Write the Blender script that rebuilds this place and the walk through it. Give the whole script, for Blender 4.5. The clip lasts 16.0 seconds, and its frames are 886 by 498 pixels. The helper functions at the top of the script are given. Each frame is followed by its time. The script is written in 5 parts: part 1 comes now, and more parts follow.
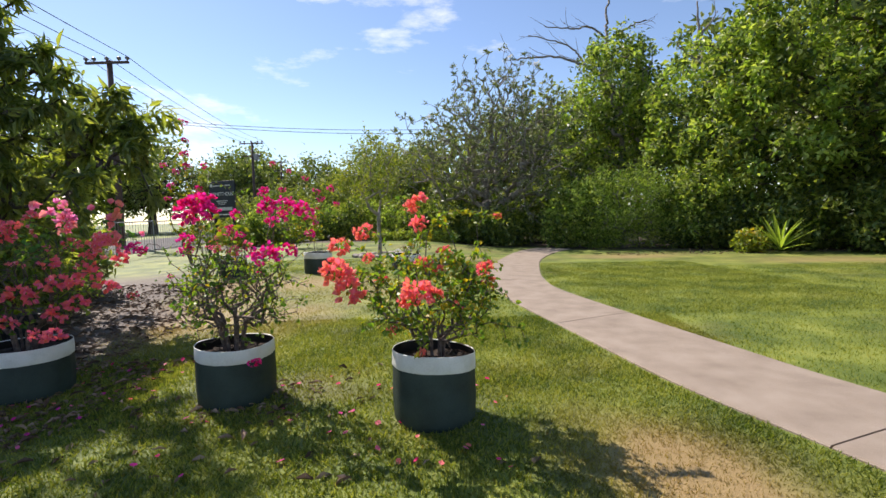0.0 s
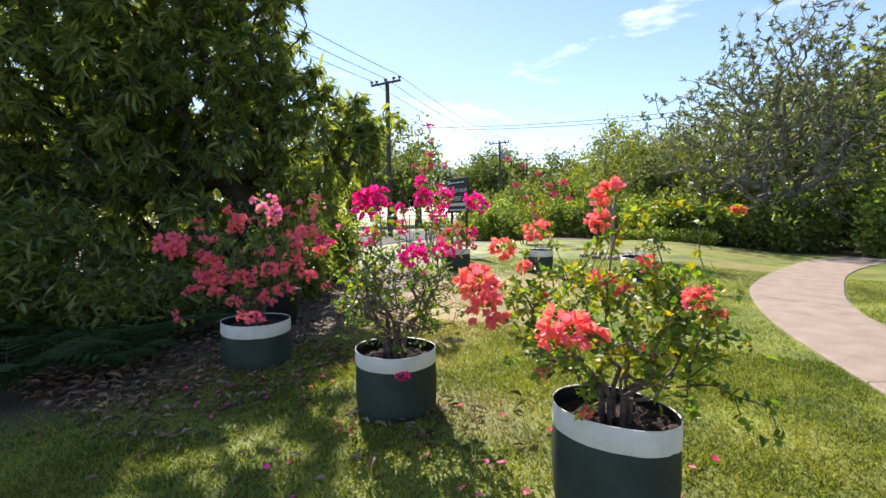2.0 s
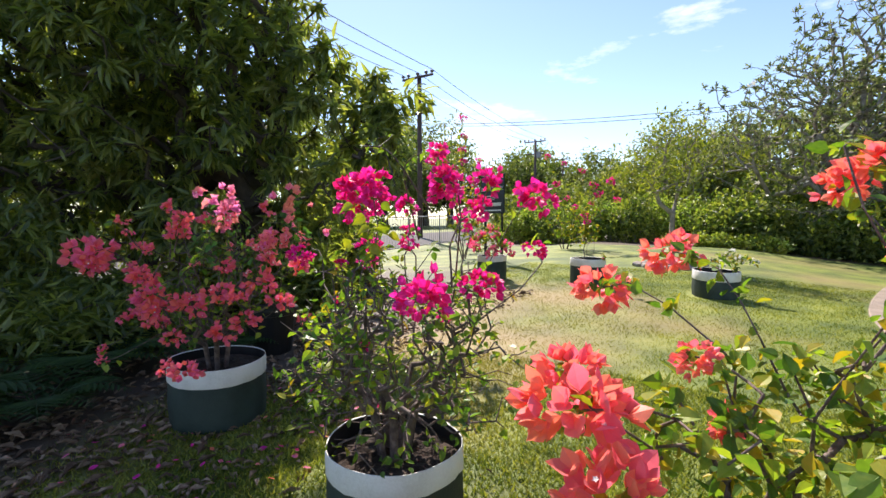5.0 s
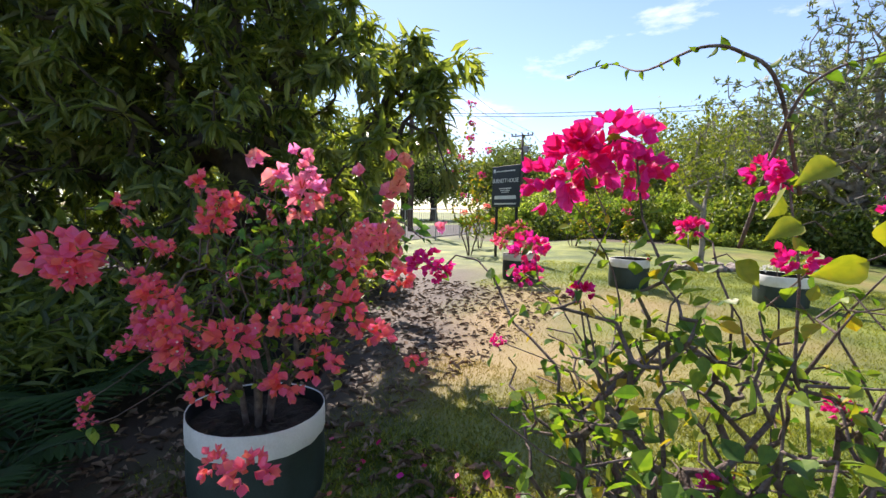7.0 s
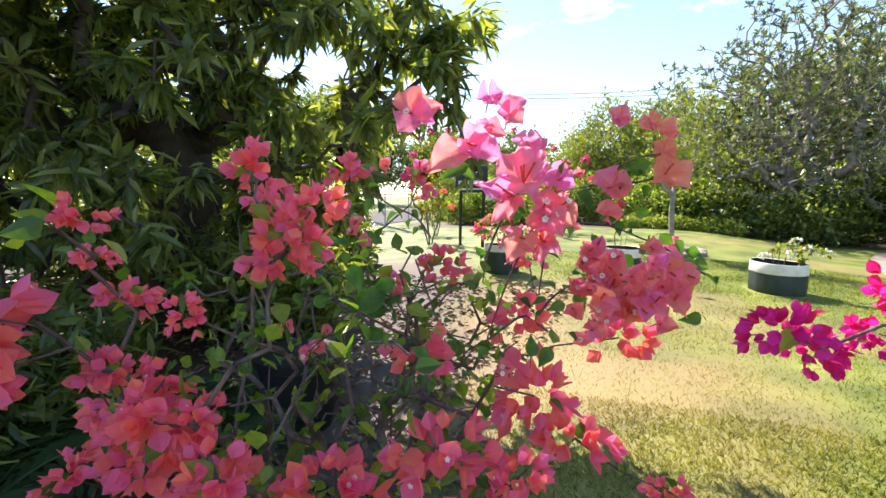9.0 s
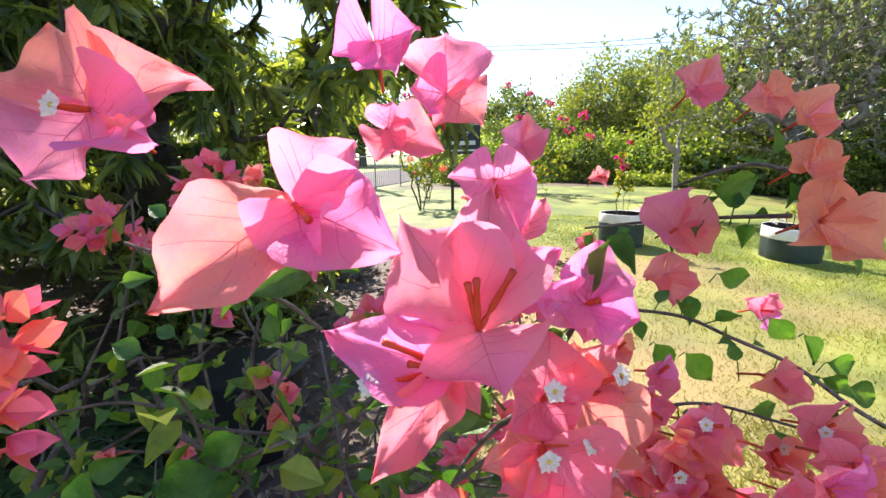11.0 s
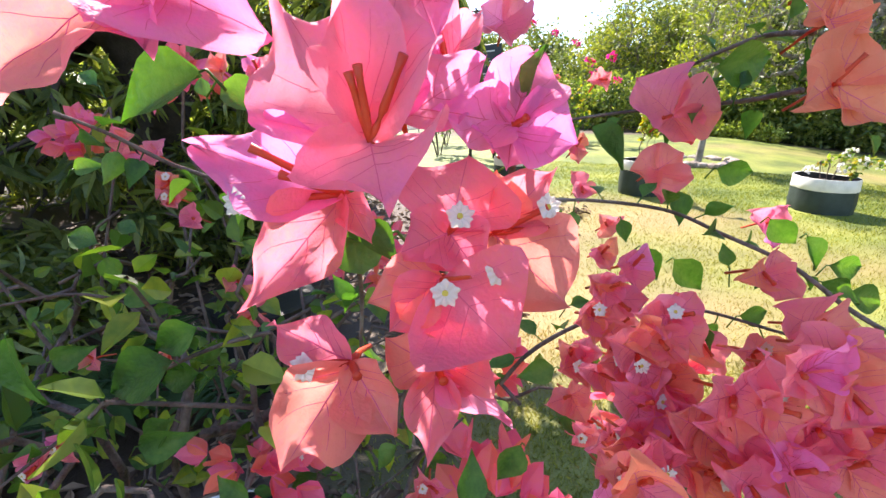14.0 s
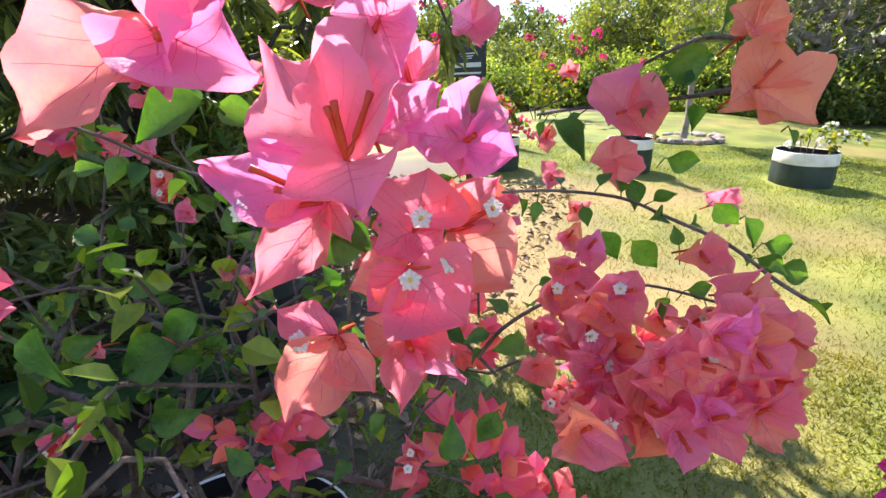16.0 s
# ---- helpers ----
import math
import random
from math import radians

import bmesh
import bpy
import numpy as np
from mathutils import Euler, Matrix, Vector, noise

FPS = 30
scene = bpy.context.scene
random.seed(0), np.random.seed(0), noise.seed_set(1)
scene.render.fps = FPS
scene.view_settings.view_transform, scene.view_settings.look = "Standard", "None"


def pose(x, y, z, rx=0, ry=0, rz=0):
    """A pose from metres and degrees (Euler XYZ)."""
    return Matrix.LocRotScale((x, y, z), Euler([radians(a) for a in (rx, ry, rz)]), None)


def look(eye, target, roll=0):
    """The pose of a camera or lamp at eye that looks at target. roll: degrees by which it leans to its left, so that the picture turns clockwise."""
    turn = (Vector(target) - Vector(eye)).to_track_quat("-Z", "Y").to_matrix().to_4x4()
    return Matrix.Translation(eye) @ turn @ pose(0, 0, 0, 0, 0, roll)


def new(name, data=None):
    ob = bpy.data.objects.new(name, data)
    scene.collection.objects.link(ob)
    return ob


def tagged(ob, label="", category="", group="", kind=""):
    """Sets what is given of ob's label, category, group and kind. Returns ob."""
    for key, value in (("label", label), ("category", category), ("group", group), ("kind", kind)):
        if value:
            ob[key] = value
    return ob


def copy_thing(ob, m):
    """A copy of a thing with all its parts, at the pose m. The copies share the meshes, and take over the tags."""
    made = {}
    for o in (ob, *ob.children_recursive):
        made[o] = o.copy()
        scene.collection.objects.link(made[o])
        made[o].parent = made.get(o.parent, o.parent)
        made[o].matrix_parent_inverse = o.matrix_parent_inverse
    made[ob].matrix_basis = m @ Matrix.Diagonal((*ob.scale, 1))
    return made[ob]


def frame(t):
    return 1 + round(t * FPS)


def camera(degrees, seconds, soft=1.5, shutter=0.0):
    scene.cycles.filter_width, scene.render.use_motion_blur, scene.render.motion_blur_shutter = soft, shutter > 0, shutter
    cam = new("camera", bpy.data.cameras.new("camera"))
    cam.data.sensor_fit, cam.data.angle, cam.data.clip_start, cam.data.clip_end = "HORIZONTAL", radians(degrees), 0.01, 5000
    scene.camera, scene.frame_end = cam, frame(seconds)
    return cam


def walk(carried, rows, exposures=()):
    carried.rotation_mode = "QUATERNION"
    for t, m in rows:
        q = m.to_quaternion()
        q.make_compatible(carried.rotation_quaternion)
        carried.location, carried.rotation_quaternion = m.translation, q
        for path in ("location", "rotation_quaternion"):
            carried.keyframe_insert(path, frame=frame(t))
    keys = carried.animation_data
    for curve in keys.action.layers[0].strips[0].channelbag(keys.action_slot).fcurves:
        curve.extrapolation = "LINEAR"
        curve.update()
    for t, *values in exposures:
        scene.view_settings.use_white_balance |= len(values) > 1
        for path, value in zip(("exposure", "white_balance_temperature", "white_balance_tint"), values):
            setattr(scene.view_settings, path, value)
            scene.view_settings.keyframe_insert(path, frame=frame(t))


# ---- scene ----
cam = camera(88.5, 16.0)
# seconds; place in metres; turn to the left, look up, lean to the left, in degrees
ROWS = [
    (0, 0.072, -0.066, 1.402, 0.78, -4.01, -1.30),
    (0.5, 0.161, 0.265, 1.401, 10.43, -4.20, -1.10),
    (1, 0.215, 0.481, 1.395, 20.11, -3.90, -1.10),
    (1.5, 0.313, 0.696, 1.398, 27.62, -3.98, -1.00),
    (2, 0.336, 0.847, 1.388, 30.85, -3.95, -0.80),
    (2.5, 0.315, 1.122, 1.380, 32.80, -3.80, -0.70),
    (3, 0.300, 1.423, 1.388, 35.06, -4.00, -1.00),
    (5.5, -0.662, 2.127, 1.405, 34.49, -3.90, 0.30),
    (6, -0.962, 2.234, 1.389, 34.05, -4.04, 0.80),
    (6.5, -1.321, 2.292, 1.396, 33.09, -4.30, 0.90),
    (7, -1.668, 2.372, 1.380, 31.86, -4.65, 1.00),
    (7.5, -2.075, 2.482, 1.390, 30.11, -5.19, 1.30),
    (8, -2.437, 2.536, 1.411, 27.75, -5.97, 1.40),
    (8.5, -2.632, 2.593, 1.420, 25.42, -6.29, 1.20),
    (9, -2.790, 2.768, 1.429, 23.34, -6.55, 0.60),
    (11.5, -2.898, 3.319, 1.548, 22.91, -13.62, -0.90),
    (12, -2.887, 3.320, 1.497, 23.77, -15.64, -0.00),
    (12.5, -2.880, 3.350, 1.462, 24.62, -16.98, 0.10),
    (13, -2.866, 3.361, 1.453, 25.03, -17.52, 0.10),
    (13.5, -2.860, 3.341, 1.460, 25.22, -17.64, 0.10),
    (14, -2.856, 3.335, 1.468, 25.31, -18.06, -0.10),
    (14.5, -2.842, 3.328, 1.479, 25.04, -18.82, -0.60),
    (15, -2.834, 3.326, 1.478, 24.96, -19.97, -1.00),
    (15.5, -2.832, 3.312, 1.487, 24.46, -20.37, -1.20),
    (16, -2.826, 3.302, 1.489, 24.06, -20.35, -1.20),
]
EXPOSURES = [(0, 0.55, 6700, 17), (1.5, 0.85, 6700, 18), (3, 0.92, 6700, 19), (5.5, 0.88, 6700, 19), (6.5, 0.86, 6700, 19), (7.5, 0.9, 6700, 19), (8.5, 1.1, 6700, 19), (9.2, 1.5, 6700, 18), (11.5, 1.52, 6700, 18), (12, 1.55, 6700, 19), (13, 1.82, 6700, 20), (14.5, 1.65, 6700, 20), (16, 1.55, 6700, 19)]
walk(cam, [(t, pose(x, y, z, 90 + pitch, 0, yaw) @ pose(0, 0, 0, 0, 0, roll)) for t, x, y, z, yaw, pitch, roll in ROWS], EXPOSURES)

# ---- light ----
SUN_TURN, SUN_HEIGHT = 47.0, 46.0
world = bpy.data.worlds.new("sky")
scene.world = world
world.use_nodes = True
wn, wl = world.node_tree.nodes, world.node_tree.links
sky = wn.new("ShaderNodeTexSky")
sky.sky_type = "NISHITA"
sky.sun_disc = False
sky.sun_elevation = radians(SUN_HEIGHT)
sky.sun_rotation = radians(-SUN_TURN)
sky.dust_density, sky.air_density, sky.ozone_density = 0.12, 1.0, 3.0
wcoord = wn.new("ShaderNodeTexCoord")
wmap = wn.new("ShaderNodeMapping")
wmap.inputs["Scale"].default_value = (1.0, 1.0, 3.2)
wmap.inputs["Location"].default_value = (0.35, 0.1, 0.2)
wnoise = wn.new("ShaderNodeTexNoise")
wnoise.inputs["Scale"].default_value = 3.4
wnoise.inputs["Detail"].default_value = 9.0
wnoise.inputs["Roughness"].default_value = 0.62
wramp = wn.new("ShaderNodeValToRGB")
wramp.color_ramp.elements[0].position, wramp.color_ramp.elements[1].position = 0.56, 0.74
wmix = wn.new("ShaderNodeMixRGB")
wmix.inputs["Color2"].default_value = (8.0, 8.3, 8.8, 1)
wscale = wn.new("ShaderNodeMath")
wscale.operation = "MULTIPLY"
wscale.inputs[1].default_value = 0.75
wl.new(wcoord.outputs["Generated"], wmap.inputs["Vector"])
wl.new(wmap.outputs["Vector"], wnoise.inputs["Vector"])
wl.new(wnoise.outputs["Fac"], wramp.inputs["Fac"])
wl.new(wramp.outputs["Color"], wscale.inputs[0])
wl.new(wscale.outputs[0], wmix.inputs["Fac"])
wl.new(sky.outputs["Color"], wmix.inputs["Color1"])
wl.new(wmix.outputs["Color"], wn["Background"].inputs["Color"])
wn["Background"].inputs["Strength"].default_value = 0.12
sun = new("sun", bpy.data.lights.new("sun", "SUN"))
sun.data.energy, sun.data.angle, sun.data.color = 5.0, radians(0.53), (1.0, 0.94, 0.84)
sun_way = Vector((-math.sin(radians(SUN_TURN)) * math.cos(radians(SUN_HEIGHT)), math.cos(radians(SUN_TURN)) * math.cos(radians(SUN_HEIGHT)), math.sin(radians(SUN_HEIGHT))))
sun.matrix_world = look(sun_way * 60, (0, 0, 0))


# ---- materials ----
def surface(name, colours, scale=8.0, rough=0.7, bump=0.2, fine=60.0, translucent=0.0, island=0.0, metal=0.0, random_object=False, through_colour=None, spec=0.4):
    """A procedural surface: colours blended by a large and a fine noise, with a relief of its own."""
    m = bpy.data.materials.new(name)
    m.use_nodes = True
    n, l = m.node_tree.nodes, m.node_tree.links
    b = n["Principled BSDF"]
    b.inputs["Roughness"].default_value = rough
    b.inputs["Metallic"].default_value = metal
    b.inputs["Specular IOR Level"].default_value = spec
    co = n.new("ShaderNodeTexCoord")
    big = n.new("ShaderNodeTexNoise")
    big.inputs["Scale"].default_value = scale
    big.inputs["Detail"].default_value = 5
    small = n.new("ShaderNodeTexNoise")
    small.inputs["Scale"].default_value = fine
    small.inputs["Detail"].default_value = 3
    l.new(co.outputs["Object"], big.inputs["Vector"])
    l.new(co.outputs["Object"], small.inputs["Vector"])
    add = n.new("ShaderNodeMath")
    add.operation = "MULTIPLY_ADD"
    add.inputs[1].default_value, add.inputs[2].default_value = 0.35, -0.175
    l.new(small.outputs["Fac"], add.inputs[0])
    total = n.new("ShaderNodeMath")
    total.operation = "ADD"
    l.new(add.outputs[0], total.inputs[0])
    l.new(big.outputs["Fac"], total.inputs[1])
    last = total
    if island or random_object:
        pick = n.new("ShaderNodeObjectInfo" if random_object else "ShaderNodeNewGeometry")
        ran = n.new("ShaderNodeMath")
        ran.operation = "MULTIPLY_ADD"
        amount = island or 0.3
        ran.inputs[1].default_value, ran.inputs[2].default_value = amount, -amount / 2
        l.new(pick.outputs["Random" if random_object else "Random Per Island"], ran.inputs[0])
        last = n.new("ShaderNodeMath")
        last.operation = "ADD"
        l.new(ran.outputs[0], last.inputs[0])
        l.new(total.outputs[0], last.inputs[1])
    ramp = n.new("ShaderNodeValToRGB")
    els = ramp.color_ramp.elements
    while len(els) < len(colours):
        els.new(0.5)
    for i, c in enumerate(colours):
        els[i].position = 0.28 + 0.44 * i / max(1, len(colours) - 1)
        els[i].color = (*c, 1)
    l.new(last.outputs[0], ramp.inputs["Fac"])
    l.new(ramp.outputs["Color"], b.inputs["Base Color"])
    if bump:
        bp = n.new("ShaderNodeBump")
        bp.inputs["Strength"].default_value = bump
        bp.inputs["Distance"].default_value = 0.01
        l.new(small.outputs["Fac"], bp.inputs["Height"])
        l.new(bp.outputs["Normal"], b.inputs["Normal"])
    if translucent:
        tr = n.new("ShaderNodeBsdfTranslucent")
        mix = n.new("ShaderNodeMixShader")
        mix.inputs[0].default_value = translucent
        gain = n.new("ShaderNodeMixRGB")
        gain.blend_type = "MULTIPLY"
        gain.inputs["Fac"].default_value = 1.0
        gain.inputs["Color2"].default_value = (*(through_colour or (1.5, 1.6, 0.6)), 1)
        l.new(ramp.outputs["Color"], gain.inputs["Color1"])
        l.new(gain.outputs["Color"], tr.inputs["Color"])
        l.new(b.outputs[0], mix.inputs[1])
        l.new(tr.outputs[0], mix.inputs[2])
        l.new(mix.outputs[0], n["Material Output"].inputs["Surface"])
    return m


def lawn_surface(name, relief, glow=0.0):
    """Mown grass, which turns from green to straw and bare earth by the stored wear of the lawn."""
    m = surface(name, [(0.075, 0.115, 0.016), (0.175, 0.215, 0.03), (0.32, 0.33, 0.07)], 1.3, 0.7, relief, 90.0, glow, 0.6, through_colour=(1.5, 1.5, 0.6))
    n, l = m.node_tree.nodes, m.node_tree.links
    b = n["Principled BSDF"]
    ramp = [k for k in n if k.bl_idname == "ShaderNodeValToRGB"][0]
    att = n.new("ShaderNodeAttribute")
    att.attribute_name = "wear"
    straw = n.new("ShaderNodeMixRGB")
    straw.inputs["Color2"].default_value = (0.30, 0.21, 0.09, 1)
    l.new(att.outputs["Fac"], straw.inputs["Fac"])
    l.new(ramp.outputs["Color"], straw.inputs["Color1"])
    mould = n.new("ShaderNodeAttribute")
    mould.attribute_name = "mulch"
    earth = n.new("ShaderNodeMixRGB")
    earth.inputs["Color2"].default_value = (0.075, 0.05, 0.035, 1)
    l.new(mould.outputs["Fac"], earth.inputs["Fac"])
    l.new(straw.outputs["Color"], earth.inputs["Color1"])
    l.new(earth.outputs["Color"], b.inputs["Base Color"])
    if glow:
        gain = [k for k in n if k.bl_idname == "ShaderNodeMixRGB" and k.blend_type == "MULTIPLY"][0]
        l.new(earth.outputs["Color"], gain.inputs["Color1"])
    return m


LAWN = lawn_surface("lawn", 0.8)
BLADE = lawn_surface("grass_blade", 0.0, 0.4)
EARTH = surface("potting_soil", [(0.02, 0.014, 0.01), (0.06, 0.04, 0.028)], 20, 0.95, 0.9, 80)
PAVE = surface("washed_concrete", [(0.24, 0.19, 0.145), (0.30, 0.24, 0.185), (0.35, 0.285, 0.225)], 3.0, 0.85, 0.7, 190, 0, 0.15)
ASPHALT = surface("sunlit_asphalt", [(0.08, 0.075, 0.072), (0.125, 0.115, 0.108)], 1.0, 0.9, 0.4, 60)
BAG = surface("green_bag_fabric", [(0.016, 0.028, 0.024), (0.027, 0.045, 0.038), (0.04, 0.063, 0.053)], 5, 0.62, 0.25, 120)
BAND = surface("white_bag_band", [(0.62, 0.61, 0.56), (0.74, 0.73, 0.69), (0.8, 0.79, 0.76)], 6, 0.6, 0.2, 100)
BARK_GREY = surface("grey_bark", [(0.14, 0.12, 0.10), (0.26, 0.23, 0.20), (0.36, 0.32, 0.28)], 7, 0.9, 0.8, 70)
BARK_DARK = surface("dark_bark", [(0.05, 0.038, 0.03), (0.10, 0.08, 0.065)], 9, 0.9, 0.9, 60)
TWIG = surface("bougainvillea_wood", [(0.065, 0.046, 0.038), (0.14, 0.10, 0.085), (0.22, 0.175, 0.145)], 24, 0.8, 0.6, 160)
LEAF_DARK = surface("dark_mango_leaf", [(0.07, 0.105, 0.035), (0.14, 0.19, 0.06), (0.23, 0.27, 0.085)], 3, 0.33, 0.05, 60, 0.5, 0.6, through_colour=(2.2, 2.1, 0.6), spec=0.6)
LEAF_YOUNG = surface("young_mango_leaf", [(0.10, 0.12, 0.035), (0.2, 0.22, 0.06), (0.28, 0.28, 0.09)], 3, 0.42, 0.05, 60, 0.35, 0.4)
LEAF_BOUG = surface("bougainvillea_leaf", [(0.06, 0.13, 0.025), (0.13, 0.22, 0.035), (0.28, 0.34, 0.05)], 9, 0.42, 0.1, 80, 0.42, 0.5, through_colour=(1.7, 1.9, 0.5))
LEAF_GOLD = surface("yellow_green_leaf", [(0.13, 0.2, 0.02), (0.3, 0.32, 0.03), (0.45, 0.33, 0.03)], 9, 0.45, 0.1, 80, 0.4, 0.6, through_colour=(1.5, 1.5, 0.5))
LEAF_FRANGI = surface("frangipani_leaf", [(0.07, 0.10, 0.045), (0.15, 0.19, 0.085), (0.30, 0.33, 0.17)], 2, 0.38, 0.05, 40, 0.3, 0.6, through_colour=(1.6, 1.6, 0.8))
LEAF_LIGHT = surface("bright_shrub_leaf", [(0.14, 0.23, 0.04), (0.28, 0.39, 0.08), (0.44, 0.52, 0.16)], 1, 0.45, 0.05, 40, 0.42, 0.6, through_colour=(1.7, 1.7, 0.6))
LEAF_MID = surface("woodland_leaf", [(0.05, 0.09, 0.022), (0.13, 0.19, 0.045), (0.28, 0.32, 0.09)], 0.8, 0.42, 0.05, 40, 0.42, 0.7, through_colour=(1.7, 1.8, 0.6))
LEAF_FAR = surface("far_leaf", [(0.10, 0.14, 0.04), (0.19, 0.23, 0.07), (0.30, 0.32, 0.12)], 0.4, 0.6, 0.0, 10, 0.25, 0.5)
LEAF_HEDGE = surface("yellow_green_hedge_leaf", [(0.14, 0.19, 0.025), (0.27, 0.32, 0.04), (0.42, 0.42, 0.07)], 1, 0.5, 0.0, 20, 0.3, 0.5)
FERN = surface("fern_green", [(0.02, 0.05, 0.012), (0.04, 0.085, 0.02)], 5, 0.5, 0.0, 40, 0.3, 0.4)
LITTER = surface("dead_leaf", [(0.10, 0.06, 0.035), (0.2, 0.13, 0.08), (0.34, 0.24, 0.16)], 9, 0.8, 0.2, 60, 0.0, 0.7)
CORAL = surface("coral_bract", [(0.92, 0.20, 0.38), (0.94, 0.21, 0.25), (0.95, 0.26, 0.18)], 7, 0.5, 0.15, 90, 0.42, 0.6, through_colour=(1.15, 1.0, 1.0))
ORANGE = surface("orange_bract", [(0.92, 0.20, 0.27), (0.93, 0.24, 0.19), (0.94, 0.30, 0.18)], 7, 0.5, 0.15, 90, 0.42, 0.6, through_colour=(1.15, 1.0, 1.0))
MAGENTA = surface("magenta_bract", [(0.75, 0.02, 0.16), (0.80, 0.025, 0.32), (0.82, 0.05, 0.42)], 7, 0.5, 0.15, 90, 0.42, 0.6, through_colour=(1.15, 1.0, 1.1))
PINK = surface("pink_bract", [(0.85, 0.10, 0.30), (0.90, 0.22, 0.35)], 7, 0.5, 0.1, 90, 0.4, 0.6, through_colour=(1.1, 1.0, 1.0))
TUBE = surface("red_flower_tube", [(0.55, 0.04, 0.02), (0.70, 0.09, 0.03)], 30, 0.5, 0.1, 200)
WHITE = surface("white_flower", [(0.78, 0.76, 0.66), (0.85, 0.84, 0.78)], 30, 0.6, 0.1, 200, 0.3, through_colour=(1, 1, 1))
YELLOW = surface("flower_eye", [(0.6, 0.42, 0.05), (0.7, 0.55, 0.1)], 30, 0.6, 0.1, 200)
POLE = surface("rusty_steel_pole", [(0.07, 0.045, 0.04), (0.11, 0.075, 0.065)], 3, 0.7, 0.3, 40)
WIRE = surface("wire", [(0.10, 0.10, 0.11), (0.13, 0.13, 0.14)], 1, 0.6, 0.0)
INSULATOR = surface("insulator", [(0.12, 0.1, 0.09), (0.2, 0.17, 0.16)], 8, 0.35, 0.0)
NAVY = surface("navy_board", [(0.010, 0.018, 0.03), (0.016, 0.028, 0.045)], 2, 0.45, 0.05, 40)
LETTER = surface("white_lettering", [(0.72, 0.74, 0.74), (0.8, 0.8, 0.8)], 5, 0.6, 0.0)
STEEL = surface("galvanised_rail", [(0.24, 0.24, 0.24), (0.36, 0.36, 0.36)], 6, 0.5, 0.1, 80, 0, 0, 0.6)
STONE = surface("border_stone", [(0.22, 0.17, 0.14), (0.36, 0.3, 0.26), (0.46, 0.41, 0.37)], 6, 0.85, 0.7, 60, random_object=True, island=0.35)
BLACK = surface("black_plastic", [(0.008, 0.008, 0.009), (0.014, 0.014, 0.015)], 6, 0.45, 0.1)


# ---- tools for meshes ----
RNG = np.random.default_rng(7)


def mesh_of(name, verts, tris, mats, which=None, smooth=False, stored=None):
    """A mesh from arrays of corners and triangles, with a material index per triangle."""
    verts, tris = np.asarray(verts, np.float32), np.asarray(tris, np.int32)
    me = bpy.data.meshes.new(name)
    me.vertices.add(len(verts))
    me.vertices.foreach_set("co", verts.ravel())
    me.loops.add(tris.size)
    me.loops.foreach_set("vertex_index", tris.ravel())
    me.polygons.add(len(tris))
    me.polygons.foreach_set("loop_start", np.arange(0, tris.size, 3, dtype=np.int32))
    if which is not None:
        me.polygons.foreach_set("material_index", np.asarray(which, np.int32))
    me.polygons.foreach_set("use_smooth", np.full(len(tris), smooth))
    for key, values in (stored or {}).items():
        me.attributes.new(key, "FLOAT", "POINT").data.foreach_set("value", np.asarray(values, np.float32))
    me.update(calc_edges=True)
    for m in mats:
        me.materials.append(m)
    return me


class Heap:
    """Gathers many small pieces into one set of arrays."""

    def __init__(self):
        self.v, self.t, self.m, self.n = [], [], [], 0

    def add(self, v, t, m=0):
        v, t = np.asarray(v, float), np.asarray(t, int)
        self.v.append(v), self.t.append(t + self.n), self.m.append(np.full(len(t), m))
        self.n += len(v)

    def mesh(self, name, mats, smooth=False):
        if not self.v:
            return mesh_of(name, np.zeros((0, 3)), np.zeros((0, 3), int), mats)
        return mesh_of(name, np.concatenate(self.v), np.concatenate(self.t), mats, np.concatenate(self.m), smooth)


def unit(a):
    a = np.asarray(a, float)
    return a / np.maximum(np.linalg.norm(a, axis=-1, keepdims=True), 1e-9)


def scatter(heap, template, places, ways, normals, sizes, m=0, width=1.0):
    """Copies of a leaf: its length lies along ways and its face turns to normals."""
    tv, tt = template
    places, ways = np.asarray(places, float), unit(ways)
    side = np.cross(ways, np.asarray(normals, float))
    bad = np.linalg.norm(side, axis=1) < 1e-3
    side[bad] = np.cross(ways[bad], (0.3, 0.8, 0.5))
    side = unit(side)
    up = np.cross(side, ways)
    s = np.asarray(sizes, float).reshape(-1, 1, 1) * np.ones((len(places), 1, 1))
    v = places[:, None] + s * (tv[None, :, 0:1] * width * side[:, None] + tv[None, :, 1:2] * ways[:, None] + tv[None, :, 2:3] * up[:, None])
    t = tt[None] + (np.arange(len(places)) * len(tv))[:, None, None]
    heap.add(v.reshape(-1, 3), t.reshape(-1, 3), m)


def blade(outline, bend=0.1, fold=0.06):
    """A leaf of unit length from its half widths at even steps; it bends down and folds along its rib."""
    n = len(outline) - 1
    v, t = [], []
    for i, w in enumerate(outline):
        y = i / n
        z = -bend * y * y
        v += [(-w, y, z + fold * w * 2), (0, y, z - fold * 0.3), (w, y, z + fold * w * 2)]
    for i in range(n):
        a, b = 3 * i, 3 * i + 3
        t += [(a, a + 1, b + 1), (a, b + 1, b), (a + 1, a + 2, b + 2), (a + 1, b + 2, b + 1)]
    return np.array(v, float), np.array(t, int)


